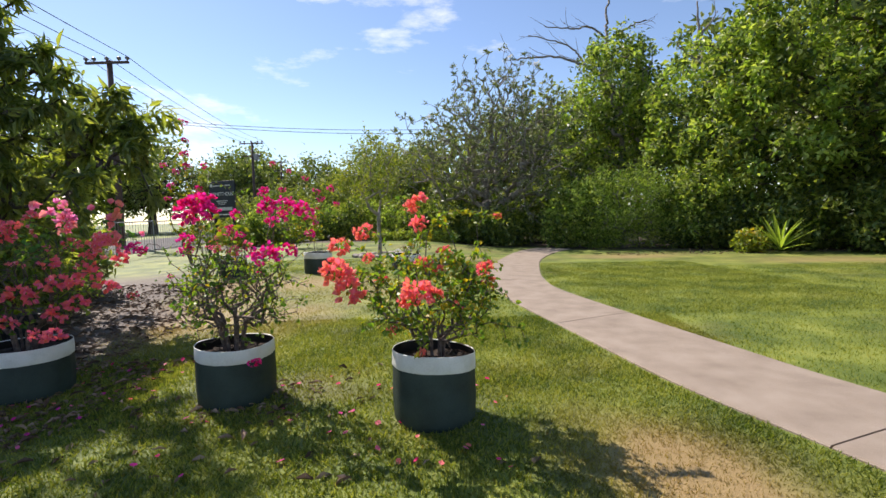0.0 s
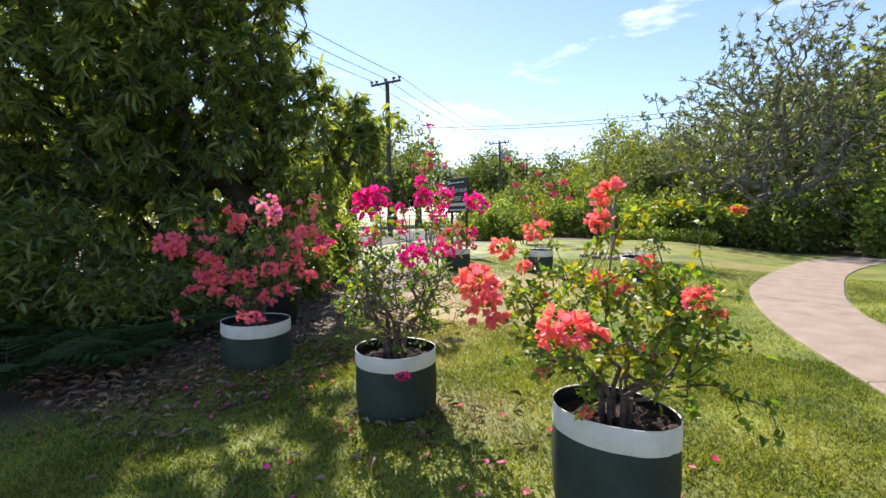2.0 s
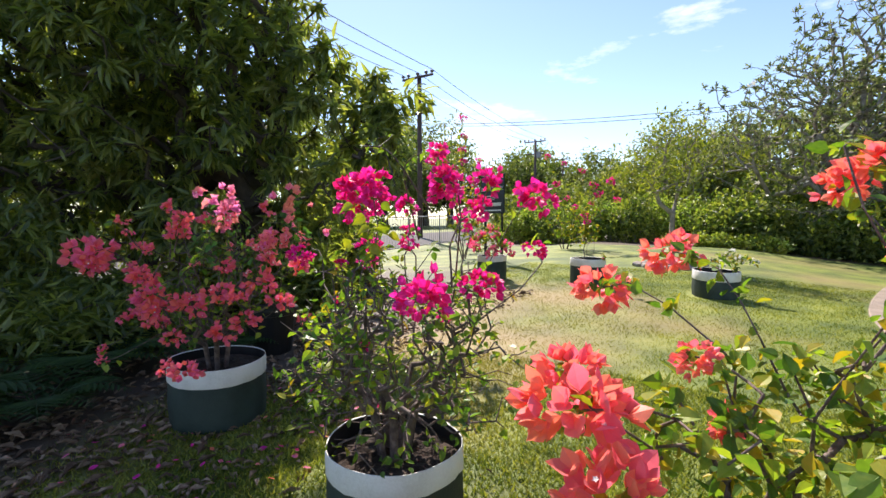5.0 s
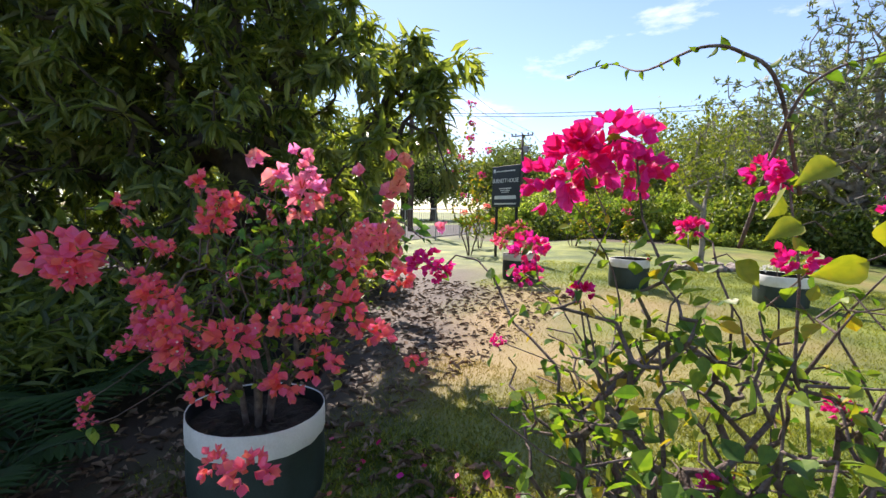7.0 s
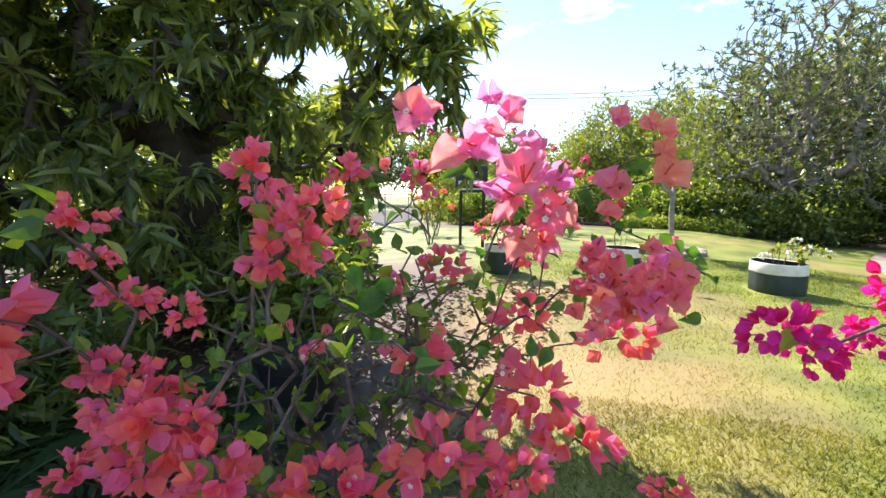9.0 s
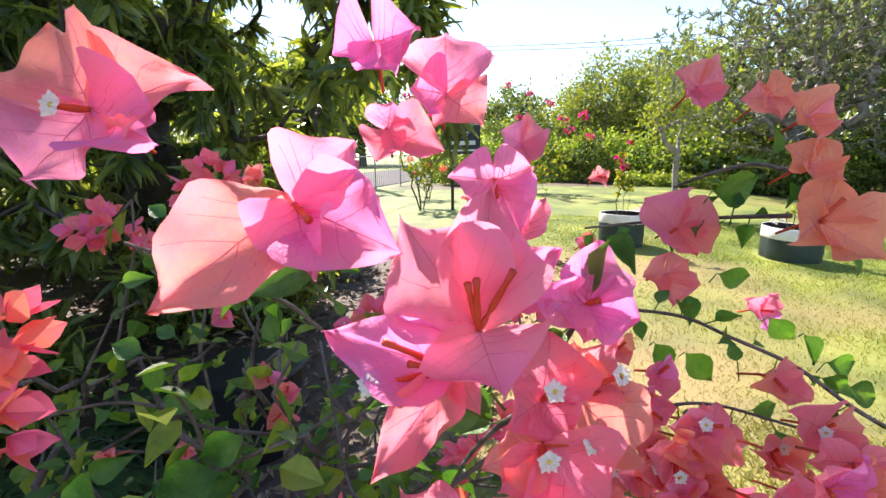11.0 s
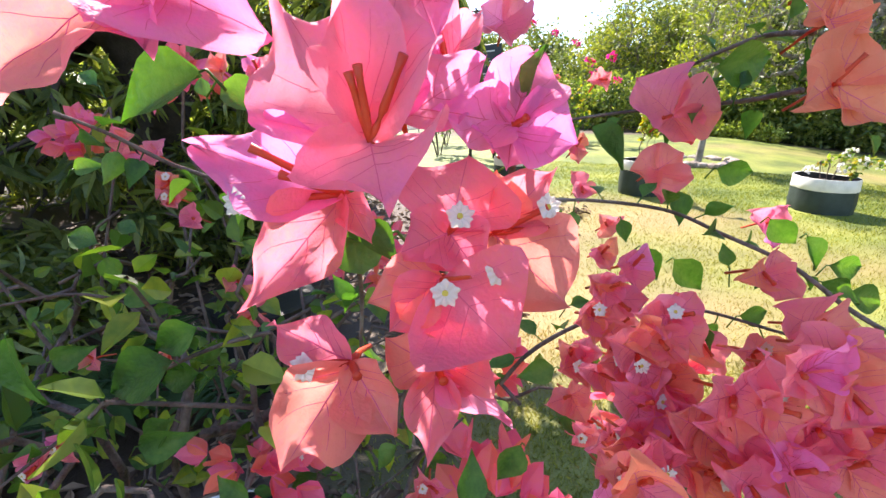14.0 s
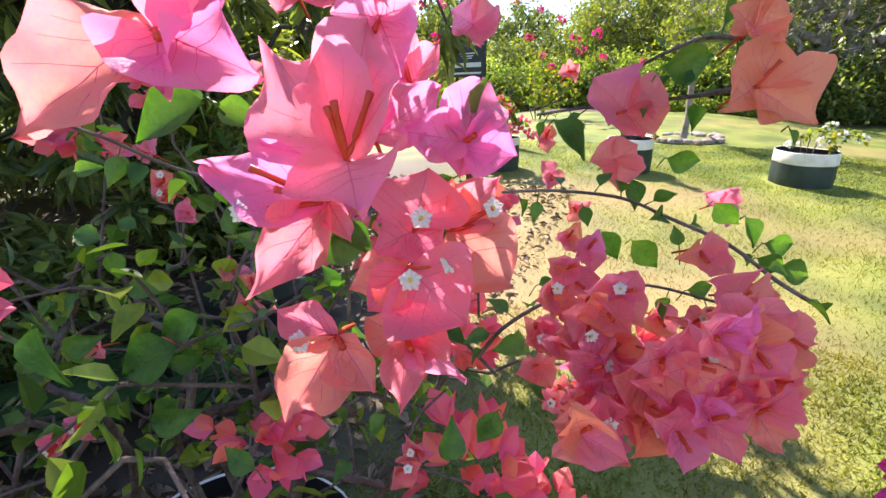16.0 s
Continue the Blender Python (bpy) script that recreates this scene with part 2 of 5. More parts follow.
OVATE = blade((0.02, 0.33, 0.33, 0.19, 0.0), 0.14, 0.14)
MANGO = blade((0.02, 0.135, 0.10, 0.0), 0.3, 0.12)
HEART = blade((0.05, 0.30, 0.37, 0.33, 0.22, 0.10, 0.0), 0.28, 0.22)
FRANGI = blade((0.03, 0.11, 0.16, 0.13, 0.0), 0.2, 0.16)
SMALL = (np.array([(0, 0, 0), (-0.27, 0.5, 0.07), (0.27, 0.5, 0.07), (0, 1, -0.1)], float), np.array([(0, 3, 1), (0, 2, 3)], int))
BRACT = blade((0.05, 0.34, 0.42, 0.27, 0.0), -0.22, 0.1)
GRASS = (np.array([(-0.06, 0, 0), (0.06, 0, 0), (0.02, 0.6, 0.05), (0, 1, 0.25)], float), np.array([(0, 1, 2), (0, 2, 3)], int))


def ball(n, rng=RNG):
    return unit(rng.normal(size=(n, 3)))


def tube(heap, points, radii, sides=6, m=0):
    """A tapered tube along a line of points."""
    p = np.asarray(points, float)
    n = len(p)
    r = np.broadcast_to(np.asarray(radii, float), (n,))
    d = unit(np.gradient(p, axis=0))
    a = np.cross(d, (0.31, 0.17, 0.93))
    weak = np.linalg.norm(a, axis=1) < 0.2
    a[weak] = np.cross(d[weak], (0.9, 0.3, 0.1))
    a = unit(a)
    b = np.cross(d, a)
    ang = np.arange(sides) * 2 * math.pi / sides
    ring = np.cos(ang)[None, :, None] * a[:, None] + np.sin(ang)[None, :, None] * b[:, None]
    v = (p[:, None] + r[:, None, None] * ring).reshape(-1, 3)
    t = []
    for i in range(n - 1):
        for k in range(sides):
            k2 = (k + 1) % sides
            t += [(i * sides + k, i * sides + k2, (i + 1) * sides + k2), (i * sides + k, (i + 1) * sides + k2, (i + 1) * sides + k)]
    for k in range(1, sides - 1):
        t += [(0, k + 1, k), ((n - 1) * sides, (n - 1) * sides + k, (n - 1) * sides + k + 1)]
    heap.add(v, t, m)


def smooth_line(points, steps=6):
    """A Catmull-Rom line through the points."""
    p = np.asarray(points, float)
    p = np.vstack([2 * p[0] - p[1], p, 2 * p[-1] - p[-2]])
    out = []
    for i in range(1, len(p) - 2):
        for s in np.arange(steps) / steps:
            a, b, c, d = p[i - 1], p[i], p[i + 1], p[i + 2]
            out.append(0.5 * (2 * b + (c - a) * s + (2 * a - 5 * b + 4 * c - d) * s * s + (3 * b - a - 3 * c + d) * s ** 3))
    return np.array(out + [p[-2]])


def grow(stem, targets, rng, step=0.25, tip=0.004, power=0.5, crook=0.12, droop=0.0, inward=0.35):
    """Branches from a stem out to targets; each target joins the nearest wood that lies inward of it. Gives places, parents, radii and the ends."""
    places = [np.asarray(p, float) for p in stem]
    parent = [-1] + list(range(len(stem) - 1))
    root = places[-1]
    ends = []
    order = np.argsort([np.linalg.norm(np.asarray(q) - root) for q in targets])
    for k in order:
        q = np.asarray(targets[k], float)
        arr = np.array(places)
        dist = np.linalg.norm(arr - q, axis=1) + inward * np.linalg.norm(arr - root, axis=1)
        j = int(np.argmin(dist))
        a = places[j]
        n = max(2, int(np.linalg.norm(q - a) / step))
        sideways = rng.normal(size=3) * crook * np.linalg.norm(q - a)
        last = j
        for i in range(1, n + 1):
            s = i / n
            p = a + (q - a) * s + sideways * math.sin(math.pi * s) + np.array((0, 0, droop * math.sin(math.pi * s) * np.linalg.norm(q - a)))
            if i < n:
                p = p + rng.normal(size=3) * crook * 0.35 * step
            places.append(p)
            parent.append(last)
            last = len(places) - 1
        ends.append(last)
    load = np.zeros(len(places))
    for e in ends:
        load[e] += 1
    for i in range(len(places) - 1, 0, -1):
        if parent[i] >= 0:
            load[parent[i]] += load[i]
    radii = tip * np.maximum(load, 1) ** power
    return np.array(places), np.array(parent), radii, ends


def wood(heap, places, parent, radii, sides=5, m=0):
    """Frusta for every stretch of a grown branch."""
    i = np.where(parent >= 0)[0]
    a, b = places[parent[i]], places[i]
    ra, rb = np.minimum(radii[parent[i]], radii[i] * 1.5), radii[i]
    d = unit(b - a)
    u = np.cross(d, (0.31, 0.17, 0.93))
    u = unit(u)
    w = np.cross(d, u)
    ang = np.arange(sides) * 2 * math.pi / sides
    ring = np.cos(ang)[None, :, None] * u[:, None] + np.sin(ang)[None, :, None] * w[:, None]
    v = np.concatenate([a[:, None] + ra[:, None, None] * ring, b[:, None] + rb[:, None, None] * ring], 1)
    t = []
    for k in range(sides):
        k2 = (k + 1) % sides
        t += [(k, k2, sides + k2), (k, sides + k2, sides + k)]
    t = np.array(t)[None] + (np.arange(len(i)) * 2 * sides)[:, None, None]
    heap.add(v.reshape(-1, 3), t.reshape(-1, 3), m)


def thing(name, label, category, place=(0, 0, 0), group="", kind=""):
    ob = new(name)
    ob.location = place
    return tagged(ob, label, category, group, kind)


def part(name, data, parent, label="", kind=""):
    """Links a mesh as one part under a thing or a part; its corners are given in the thing's own metres."""
    ob = new(name, data)
    ob.parent = parent
    return tagged(ob, label, kind=kind)


def smoothstep(a, b, x):
    s = np.clip((np.asarray(x, float) - a) / (b - a), 0, 1)
    return s * s * (3 - 2 * s)


def ground_z(x, y):
    """The lie of the land, fitted to the camera's view: a little lower under the mango tree and far right, a little
    higher at the far hedges.
    """
    x, y = np.asarray(x, float), np.asarray(y, float)
    rise = smoothstep(-1.9, 2.6, 0.9 - x) * smoothstep(-9, -6, x) * (0.15 * smoothstep(7, 11, y) + 0.07 * smoothstep(11, 17, y))
    left = smoothstep(-4, 3, -x)
    return rise + 0.14 * left * smoothstep(11, 21, y) - 0.07 * smoothstep(-1, 5, x) * smoothstep(6, 16, y) - 0.05 * smoothstep(2.2, 3.2, -x) * smoothstep(-10, -6, -y)


def box(heap, size, place=(0, 0, 0), turn=None, bevel=0.0, m=0):
    """A box with chamfered edges."""
    bm = bmesh.new()
    bmesh.ops.create_cube(bm, size=1, matrix=Matrix.Diagonal((*size, 1)))
    if bevel:
        bmesh.ops.bevel(bm, geom=bm.edges[:], offset=bevel, segments=1, affect="EDGES")
    bmesh.ops.triangulate(bm, faces=bm.faces[:])
    bm.verts.index_update()
    mat = Matrix.Translation(place) @ (turn.to_4x4() if turn else Matrix.Identity(4))
    heap.add([mat @ v.co for v in bm.verts], [[v.index for v in f.verts] for f in bm.faces], m)
    bm.free()


# ---- ground, path, road ----
def wear_at(x, y):
    """How dry the lawn is: straw patches by the path, along the mango tree's drip line and on the far lawn."""
    x, y = np.asarray(x, float), np.asarray(y, float)
    w = np.array([noise.noise((a * 0.55, b * 0.55, 3.1)) * 0.5 + noise.noise((a * 2.1, b * 2.1, 8.0)) * 0.3 for a, b in zip(x.ravel(), y.ravel())]).reshape(x.shape)
    w = w * 0.8 - 0.08
    for px, py, rx, ry, k in ((1.35, 2.3, 0.5, 0.65, 1.5), (1.5, 1.5, 0.3, 0.6, 0.7), (-4.2, 7.2, 1.0, 2.6, 1.2), (-2.3, 4.6, 0.5, 0.8, 0.4), (-0.9, 3.6, 0.5, 0.4, 0.35), (6.5, 15.5, 2.4, 0.8, 1.0), (-0.5, 17.5, 3.5, 1.0, 0.5), (-2.6, 9.4, 1.4, 0.7, 0.65), (1.0, 14.6, 2.0, 0.6, 0.5), (11, 13, 2.5, 1.2, 0.8), (-2.4, 6.6, 1.1, 1.0, 0.8), (-1.2, 8.4, 1.2, 0.6, 0.6)):
        w = w + k * np.exp(-((x - px) / rx) ** 2 - ((y - py) / ry) ** 2)
    return np.clip(w, 0, 1)


def mulch_at(x, y):
    """Bare, leaf-strewn soil under the mango tree and in the beds; darker ground and thinner grass round two pots."""
    x, y = np.asarray(x, float), np.asarray(y, float)
    m = smoothstep(0, 1.2, -x - 3.2 - 0.35 * np.maximum(y - 5.5, 0) + 0.2 * np.sin(3 * y)) * smoothstep(-13, -9.5, -y)
    bed = smoothstep(20.3, 21.2, y + 0.3 * np.sin(x)) * smoothstep(-16, -10, x)
    right = smoothstep(0, 1.0, y - 18.6 + 0.42 * (x - 5)) * smoothstep(4.0, 5.0, x)
    pots = np.exp(-((x + 1.6) ** 2 + (y - 3.5) ** 2) / 0.2) * 0.7 + np.exp(-((x + 0.05) ** 2 + (y - 3.1) ** 2) / 0.16) * 0.5
    return np.clip(np.maximum.reduce([m, bed, right, pots]), 0, 1)


def ground_sheet():
    xs = np.concatenate([[-900, -300, -120, -60, -40], np.arange(-30, -8, 1.5), np.arange(-8, 6, 0.2), np.arange(6, 26, 1.0), [30, 50, 100, 300, 900]])
    ys = np.concatenate([[-900, -300, -80, -30, -12, -5], np.arange(-2, 12, 0.2), np.arange(12, 36, 0.8), [40, 50, 70, 110, 200, 400, 1500]])
    gx, gy = np.meshgrid(xs, ys)
    gz = ground_z(gx, gy)
    gz = gz + 0.012 * np.array([noise.noise((a * 1.7, b * 1.7, 0)) for a, b in zip(gx.ravel(), gy.ravel())]).reshape(gx.shape)
    nx, ny = len(xs), len(ys)
    i = (np.arange(ny - 1)[:, None] * nx + np.arange(nx - 1)[None]).ravel()
    tris = np.concatenate([np.c_[i, i + 1, i + nx + 1], np.c_[i, i + nx + 1, i + nx]])
    me = mesh_of("ground", np.c_[gx.ravel(), gy.ravel(), gz.ravel()], tris, [LAWN], None, True, {"wear": wear_at(gx, gy).ravel(), "mulch": mulch_at(gx, gy).ravel()})
    return tagged(new("ground", me), "sunlit mown lawn with dry straw-coloured patches and bare soil", "lawn", kind="structure")


ground_sheet()

PATH_LEFT = smooth_line([(3.6, -2.6, 0), (2.95, 0.6, 0), (2.27, 2.52, 0), (1.87, 3.65, 0), (1.46, 5.5, 0), (1.05, 7.49, 0), (0.88, 9.43, 0), (1, 11.21, 0), (1.68, 14.3, 0), (2.73, 17.8, 0), (3.95, 20.23, 0)], 12)
PATH_RIGHT = smooth_line([(5.3, -2.2, 0), (4.25, 0.9, 0), (3.31, 3.29, 0), (2.95, 4.59, 0), (2.53, 6.38, 0), (2.13, 8.33, 0), (2.12, 9.61, 0), (2.34, 11.3, 0), (3, 14.43, 0), (4.05, 17.25, 0), (5.23, 19.19, 0)], 12)


def path_slabs():
    """The curved footpath: cast slabs with open joints between them."""
    path = thing("path", "pale tan washed-concrete garden path with joints", "path", kind="structure")
    cuts = [0, 24, 49, 73, 97, 120]
    for a, b in zip(cuts[:-1], cuts[1:]):
        skew = [0 if k in (0, 120) else 2 for k in (a, b)]
        steps = np.linspace(0, 1, b - a + 1)
        left = PATH_LEFT[a:b + 1].copy()
        where = a - skew[0] + steps * (b - skew[1] - a + skew[0])
        right = np.stack([np.interp(where, np.arange(len(PATH_RIGHT)), PATH_RIGHT[:, k]) for k in range(3)], 1)
        for edge in (left, right):
            edge[0] += (edge[1] - edge[0]) * 0.008 / np.linalg.norm(edge[1] - edge[0])
            edge[-1] -= (edge[-1] - edge[-2]) * 0.006 / np.linalg.norm(edge[-1] - edge[-2])
        heap, n = Heap(), len(left)
        rows = []
        for s, dz in ((0.0, -0.05), (0.0, 0.012), (0.012, 0.022), (0.33, 0.026), (0.66, 0.026), (0.988, 0.022), (1.0, 0.012), (1.0, -0.05)):
            p = left + (right - left) * s
            p[:, 2] = ground_z(p[:, 0], p[:, 1]) + dz
            rows.append(p)
        v = np.concatenate(rows)
        t = []
        for r in range(7):
            for k in range(n - 1):
                c = r * n + k
                t += [(c, c + n, c + n + 1), (c, c + n + 1, c + 1)]
        for k in (0, n - 1):
            ring = [r * n + k for r in range(8)]
            t += [(ring[0], ring[j], ring[j + 1]) for j in range(1, 7)]
        heap.add(v, t)
        part("path_slab", heap.mesh("path_slab", [PAVE]), path)


path_slabs()


def fence_x(y):
    return -12.4 - 0.1 * (y - 18)


def road_strip():
    ys = np.arange(-6, 150, 2.0)
    v, t = [], []
    for y in ys:
        for dx, dz in ((-9.5, 0.0), (-9.3, 0.05), (-5, 0.08), (-1.0, 0.05), (-0.8, 0.0)):
            v.append((fence_x(y) + dx, y, float(ground_z(fence_x(y), y)) + dz - 0.02 * (dz == 0)))
    for k in range(len(ys) - 1):
        for j in range(4):
            c = 5 * k + j
            t += [(c, c + 1, c + 6), (c, c + 6, c + 5)]
    tagged(new("road", mesh_of("road", v, t, [ASPHALT])), "sun-bleached grey asphalt road beyond the fence", "road", kind="structure")


road_strip()


def fence():
    """A low steel fence along the road: posts, two rails and thin uprights, bay by bay."""
    line = thing("fence", "low galvanised steel fence along the road", "fence")
    for k in range(22):
        y0 = 1.0 + 2.6 * k
        y1 = y0 + 2.6
        a = np.array((fence_x(y0), y0, float(ground_z(fence_x(y0), y0))))
        b = np.array((fence_x(y1), y1, float(ground_z(fence_x(y1), y1))))
        h = Heap()
        tube(h, [a - (0, 0, 0.1), a + (0, 0, 1.45)], 0.032, 6)
        part("fence_post", h.mesh("fence_post", [STEEL]), line)
        for z in (1.38, 0.16):
            h = Heap()
            tube(h, [a + (0, 0, z), b + (0, 0, z)], 0.022, 6)
            part("fence_rail", h.mesh("fence_rail", [STEEL]), line)
        h = Heap()
        for s in np.arange(1, 14) / 14:
            p = a + (b - a) * s
            tube(h, [p + (0, 0, 0.16), p + (0, 0, 1.38)], 0.008, 4)
        part("fence_mesh", h.mesh("fence_mesh", [STEEL]), line, kind="stuff")


fence()


# ---- pots and bougainvilleas ----
def bag_pot(name, place, radius, height, band, seed, label, soil=True):
    """A soft planting bag: dark green fabric below, a white hem above, soil inside."""
    rng = np.random.default_rng(seed)
    pot = thing(name, label, "plant pot", place, "bag pots on the lawn")
    n = 48
    ang = np.arange(n) * 2 * math.pi / n
    wob = sum(rng.normal() * 0.012 / k * np.sin(k * ang + rng.uniform(0, 6)) for k in (2, 3, 5))
    sag = sum(rng.normal() * 0.010 / k * np.sin(k * ang + rng.uniform(0, 6)) for k in (1, 2, 3))
    wrinkle = rng.normal(size=n) * 0.0025

    def rings(profile, mat, piece):
        rows = []
        for r, z, wave in profile:
            rr = radius * r + wob + wrinkle * (1 if z < height * 0.8 else 0.4)
            rows.append(np.c_[np.cos(ang) * rr, np.sin(ang) * rr, z + sag * wave])
        v, t = np.concatenate(rows), []
        for i in range(len(profile) - 1):
            for k in range(n):
                k2 = (k + 1) % n
                t += [(i * n + k, i * n + k2, (i + 1) * n + k2), (i * n + k, (i + 1) * n + k2, (i + 1) * n + k)]
        part(piece, mesh_of(piece, v, t, [mat], None, True), pot)

    edge = height - band
    rings([(0.90, -0.03, 0), (0.955, 0.0, 0), (0.985, 0.03, 0), (1.0, 0.12, 0), (1.012, 0.5 * edge, 0.2), (1.0, 0.85 * edge, 0.8), (0.995, edge + 0.004, 1)], BAG, "bag")
    rings([(1.003, edge, 1), (1.013, edge + 0.006, 1), (1.012, edge + 0.5 * band, 1), (1.004, height - 0.006, 1), (0.997, height, 1), (0.985, height - 0.006, 1)], BAND, "white_band")
    rings([(0.985, height - 0.007, 1), (0.978, height - 0.05, 1), (0.965, height - 0.2, 0.5)], BLACK, "lining")
    if soil:
        h = Heap()
        rr = np.linspace(0, 1, 9)
        v = [(0, 0, height - 0.06)]
        for r in rr[1:]:
            for k in range(n):
                v.append((math.cos(ang[k]) * r * (radius * 0.975 + wob[k]), math.sin(ang[k]) * r * (radius * 0.975 + wob[k]), height - 0.075 + rng.normal() * 0.008 * (r < 0.95)))
        t = [(0, 1 + k, 1 + (k + 1) % n) for k in range(n)]
        for i in range(7):
            for k in range(n):
                a, b = 1 + i * n + k, 1 + i * n + (k + 1) % n
                t += [(a, a + n, b + n), (a, b + n, b)]
        h.add(v, t)
        part("soil", h.mesh("soil", [EARTH]), pot)
    return pot


def cluster_meshes(name, mat, seed, heads, size, radius, eyes=0):
    """Four different heads of papery bracts, three bracts to each flower, to be shared among the sprays."""
    out = []
    rng = np.random.default_rng(seed)
    for k in range(4):
        h = Heap()
        way = ball(heads, rng)
        way[:, 2] = way[:, 2] * 0.8 + 0.1
        way = unit(way)
        at = way * radius * rng.uniform(0.35, 1.0, (heads, 1)) * (1, 1, 0.75)
        for j in range(3):
            ref = unit(np.cross(way, rng.normal(size=(heads, 3))))
            if j == 0:
                first = ref
            turn = 2 * math.pi / 3 * j + rng.normal(size=(heads, 1)) * 0.2
            other = np.cross(way, first)
            out_dir = first * np.cos(turn) + other * np.sin(turn)
            open_ = rng.uniform(0.35, 1.0, (heads, 1))
            d = unit(out_dir * open_ + way * 0.8)
            scatter(h, BRACT, at, d, way - out_dir * 0.4, size * rng.uniform(0.75, 1.2, heads))
        if eyes:
            pick = rng.choice(heads, eyes, replace=False)
            p = at[pick] + way[pick] * size * 0.55
            for j in range(5):
                ref = unit(np.cross(way[pick], (0.2, 0.4, 0.9)))
                other = np.cross(way[pick], ref)
                a = 2 * math.pi * j / 5
                scatter(h, SMALL, p, ref * math.cos(a) + other * math.sin(a) + way[pick] * 0.2, way[pick], np.full(eyes, size * 0.14), 1, 1.3)
        out.append(h.mesh(name, [mat, WHITE]))
    return out


def bougainvillea(label, base, clusters, heads, crown, seed, leaves=1500, leaf_size=0.045, gold=0.12, twigs=70, stems=5, stem_height=0.25, tip=0.0022, extra=(), clear=None):
    """A potted bougainvillea: crooked stems from the soil, leafy twigs, and a spray of bracts at every branch end given."""
    rng = np.random.default_rng(seed)
    base = np.asarray(base, float)
    plant = thing("bougainvillea", label, "flowering shrub", tuple(base))
    targets = [np.asarray(c[:3], float) - base for c in clusters] + [np.asarray(c, float) - base for c in extra]
    (cx, cy, cz), (rx, ry, rz) = crown
    centre = np.array((cx, cy, cz)) - base
    for d in ball(twigs, rng):
        targets.append(centre + d * np.array((rx, ry, rz)) * rng.uniform(0.45, 1.0))
    # with clear set, branch ends under the camera's path are dropped as well
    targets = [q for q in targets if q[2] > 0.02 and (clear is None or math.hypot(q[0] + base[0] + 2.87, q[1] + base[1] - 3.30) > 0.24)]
    h = Heap()
    ends_all, places_all = [], []
    groups = [[] for _ in range(stems)]
    roots = [np.array((math.cos(a) * 0.05, math.sin(a) * 0.05, -0.06)) for a in np.arange(stems) * 2 * math.pi / stems + rng.uniform(0, 6)]
    for q in targets:
        s = int(np.argmax([np.dot(unit(q[:2]), unit(r[:2])) + rng.normal() * 0.35 for r in roots]))
        groups[s].append(q)
    for root, group in zip(roots, groups):
        if not group:
            continue
        lean = unit(root[:2]) * stem_height * 0.45
        stem = [root, root * 0.8 + (lean[0] * 0.3, lean[1] * 0.3, stem_height * 0.45), np.array((lean[0], lean[1], stem_height))]
        places, parent, radii, ends = grow(stem, group, rng, 0.09, tip, 0.5, 0.16, 0.10, 0.5)
        wood(h, places, parent, radii, 5)
        places_all.append((places, parent))
    part("wood", h.mesh("wood", [TWIG], True), plant, kind="stuff")
    h = Heap()
    pts = np.concatenate([p[3:] for p, _ in places_all])
    ways = np.concatenate([unit(p[3:] - p[q[3:]]) for p, q in places_all])
    far = np.linalg.norm(pts - (0, 0, 0.15), axis=1)
    keep = np.where(far > 0.22)[0]
    pick = rng.choice(keep, leaves)
    at = pts[pick] + rng.normal(size=(leaves, 3)) * 0.018
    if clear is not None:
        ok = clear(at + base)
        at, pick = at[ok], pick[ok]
    d = unit(ways[pick] * 0.5 + ball(len(at), rng) * 0.9 + (0, 0, -0.15))
    nrm = unit(rng.normal(size=(len(at), 3)) * 0.6 + (-0.1, 0.1, 0.9))
    size = leaf_size * rng.uniform(0.6, 1.35, len(at))
    golden = rng.uniform(size=len(at)) < gold
    scatter(h, OVATE, at[~golden], d[~golden], nrm[~golden], size[~golden], 0)
    if golden.any():
        scatter(h, OVATE, at[golden], d[golden], nrm[golden], size[golden], 1)
    part("foliage", h.mesh("foliage", [LEAF_BOUG, LEAF_GOLD]), plant, kind="stuff")
    for k, c in enumerate(clusters):
        ob = part("flower_spray", heads[k % len(heads)], plant, kind="stuff")
        ob.location = Vector(c[:3]) - Vector(base)
        ob.scale = (c[3],) * 3
        ob.rotation_euler = (rng.uniform(-0.4, 0.4), rng.uniform(-0.4, 0.4), rng.uniform(0, 6.28))
    return plant


GREEN_LABEL = "dark green planting bag with white hem on the lawn"
bag_pot("bag_pot", (-0.05, 3.06, 0.0), 0.275, 0.49, 0.115, 3, GREEN_LABEL)
bag_pot("bag_pot", (-1.66, 3.48, -0.02), 0.285, 0.47, 0.105, 4, GREEN_LABEL)
bag_pot("bag_pot", (-3.63, 3.775, -0.06), 0.33, 0.45, 0.125, 5, "dark green planting bag with white hem in tree shade")
bag_pot("bag_pot", (-4.96, 10.38, 0.13), 0.30, 0.50, 0.12, 6, "sunlit green planting bag with white hem on the lawn")
bag_pot("bag_pot", (-3.06, 10.72, 0.13), 0.325, 0.51, 0.14, 7, "sunlit green planting bag with white hem on the lawn")
bag_pot("bag_pot", (-0.94, 10.56, 0.09), 0.335, 0.47, 0.15, 8, "wide green planting bag with white hem on the lawn")

ORANGE_HEADS = cluster_meshes("flower_spray", ORANGE, 21, 34, 0.036, 0.078, 2)
MAGENTA_HEADS = cluster_meshes("flower_spray", MAGENTA, 22, 30, 0.036, 0.085, 2)
CORAL_HEADS = cluster_meshes("flower_spray", CORAL, 23, 22, 0.046, 0.09, 4)
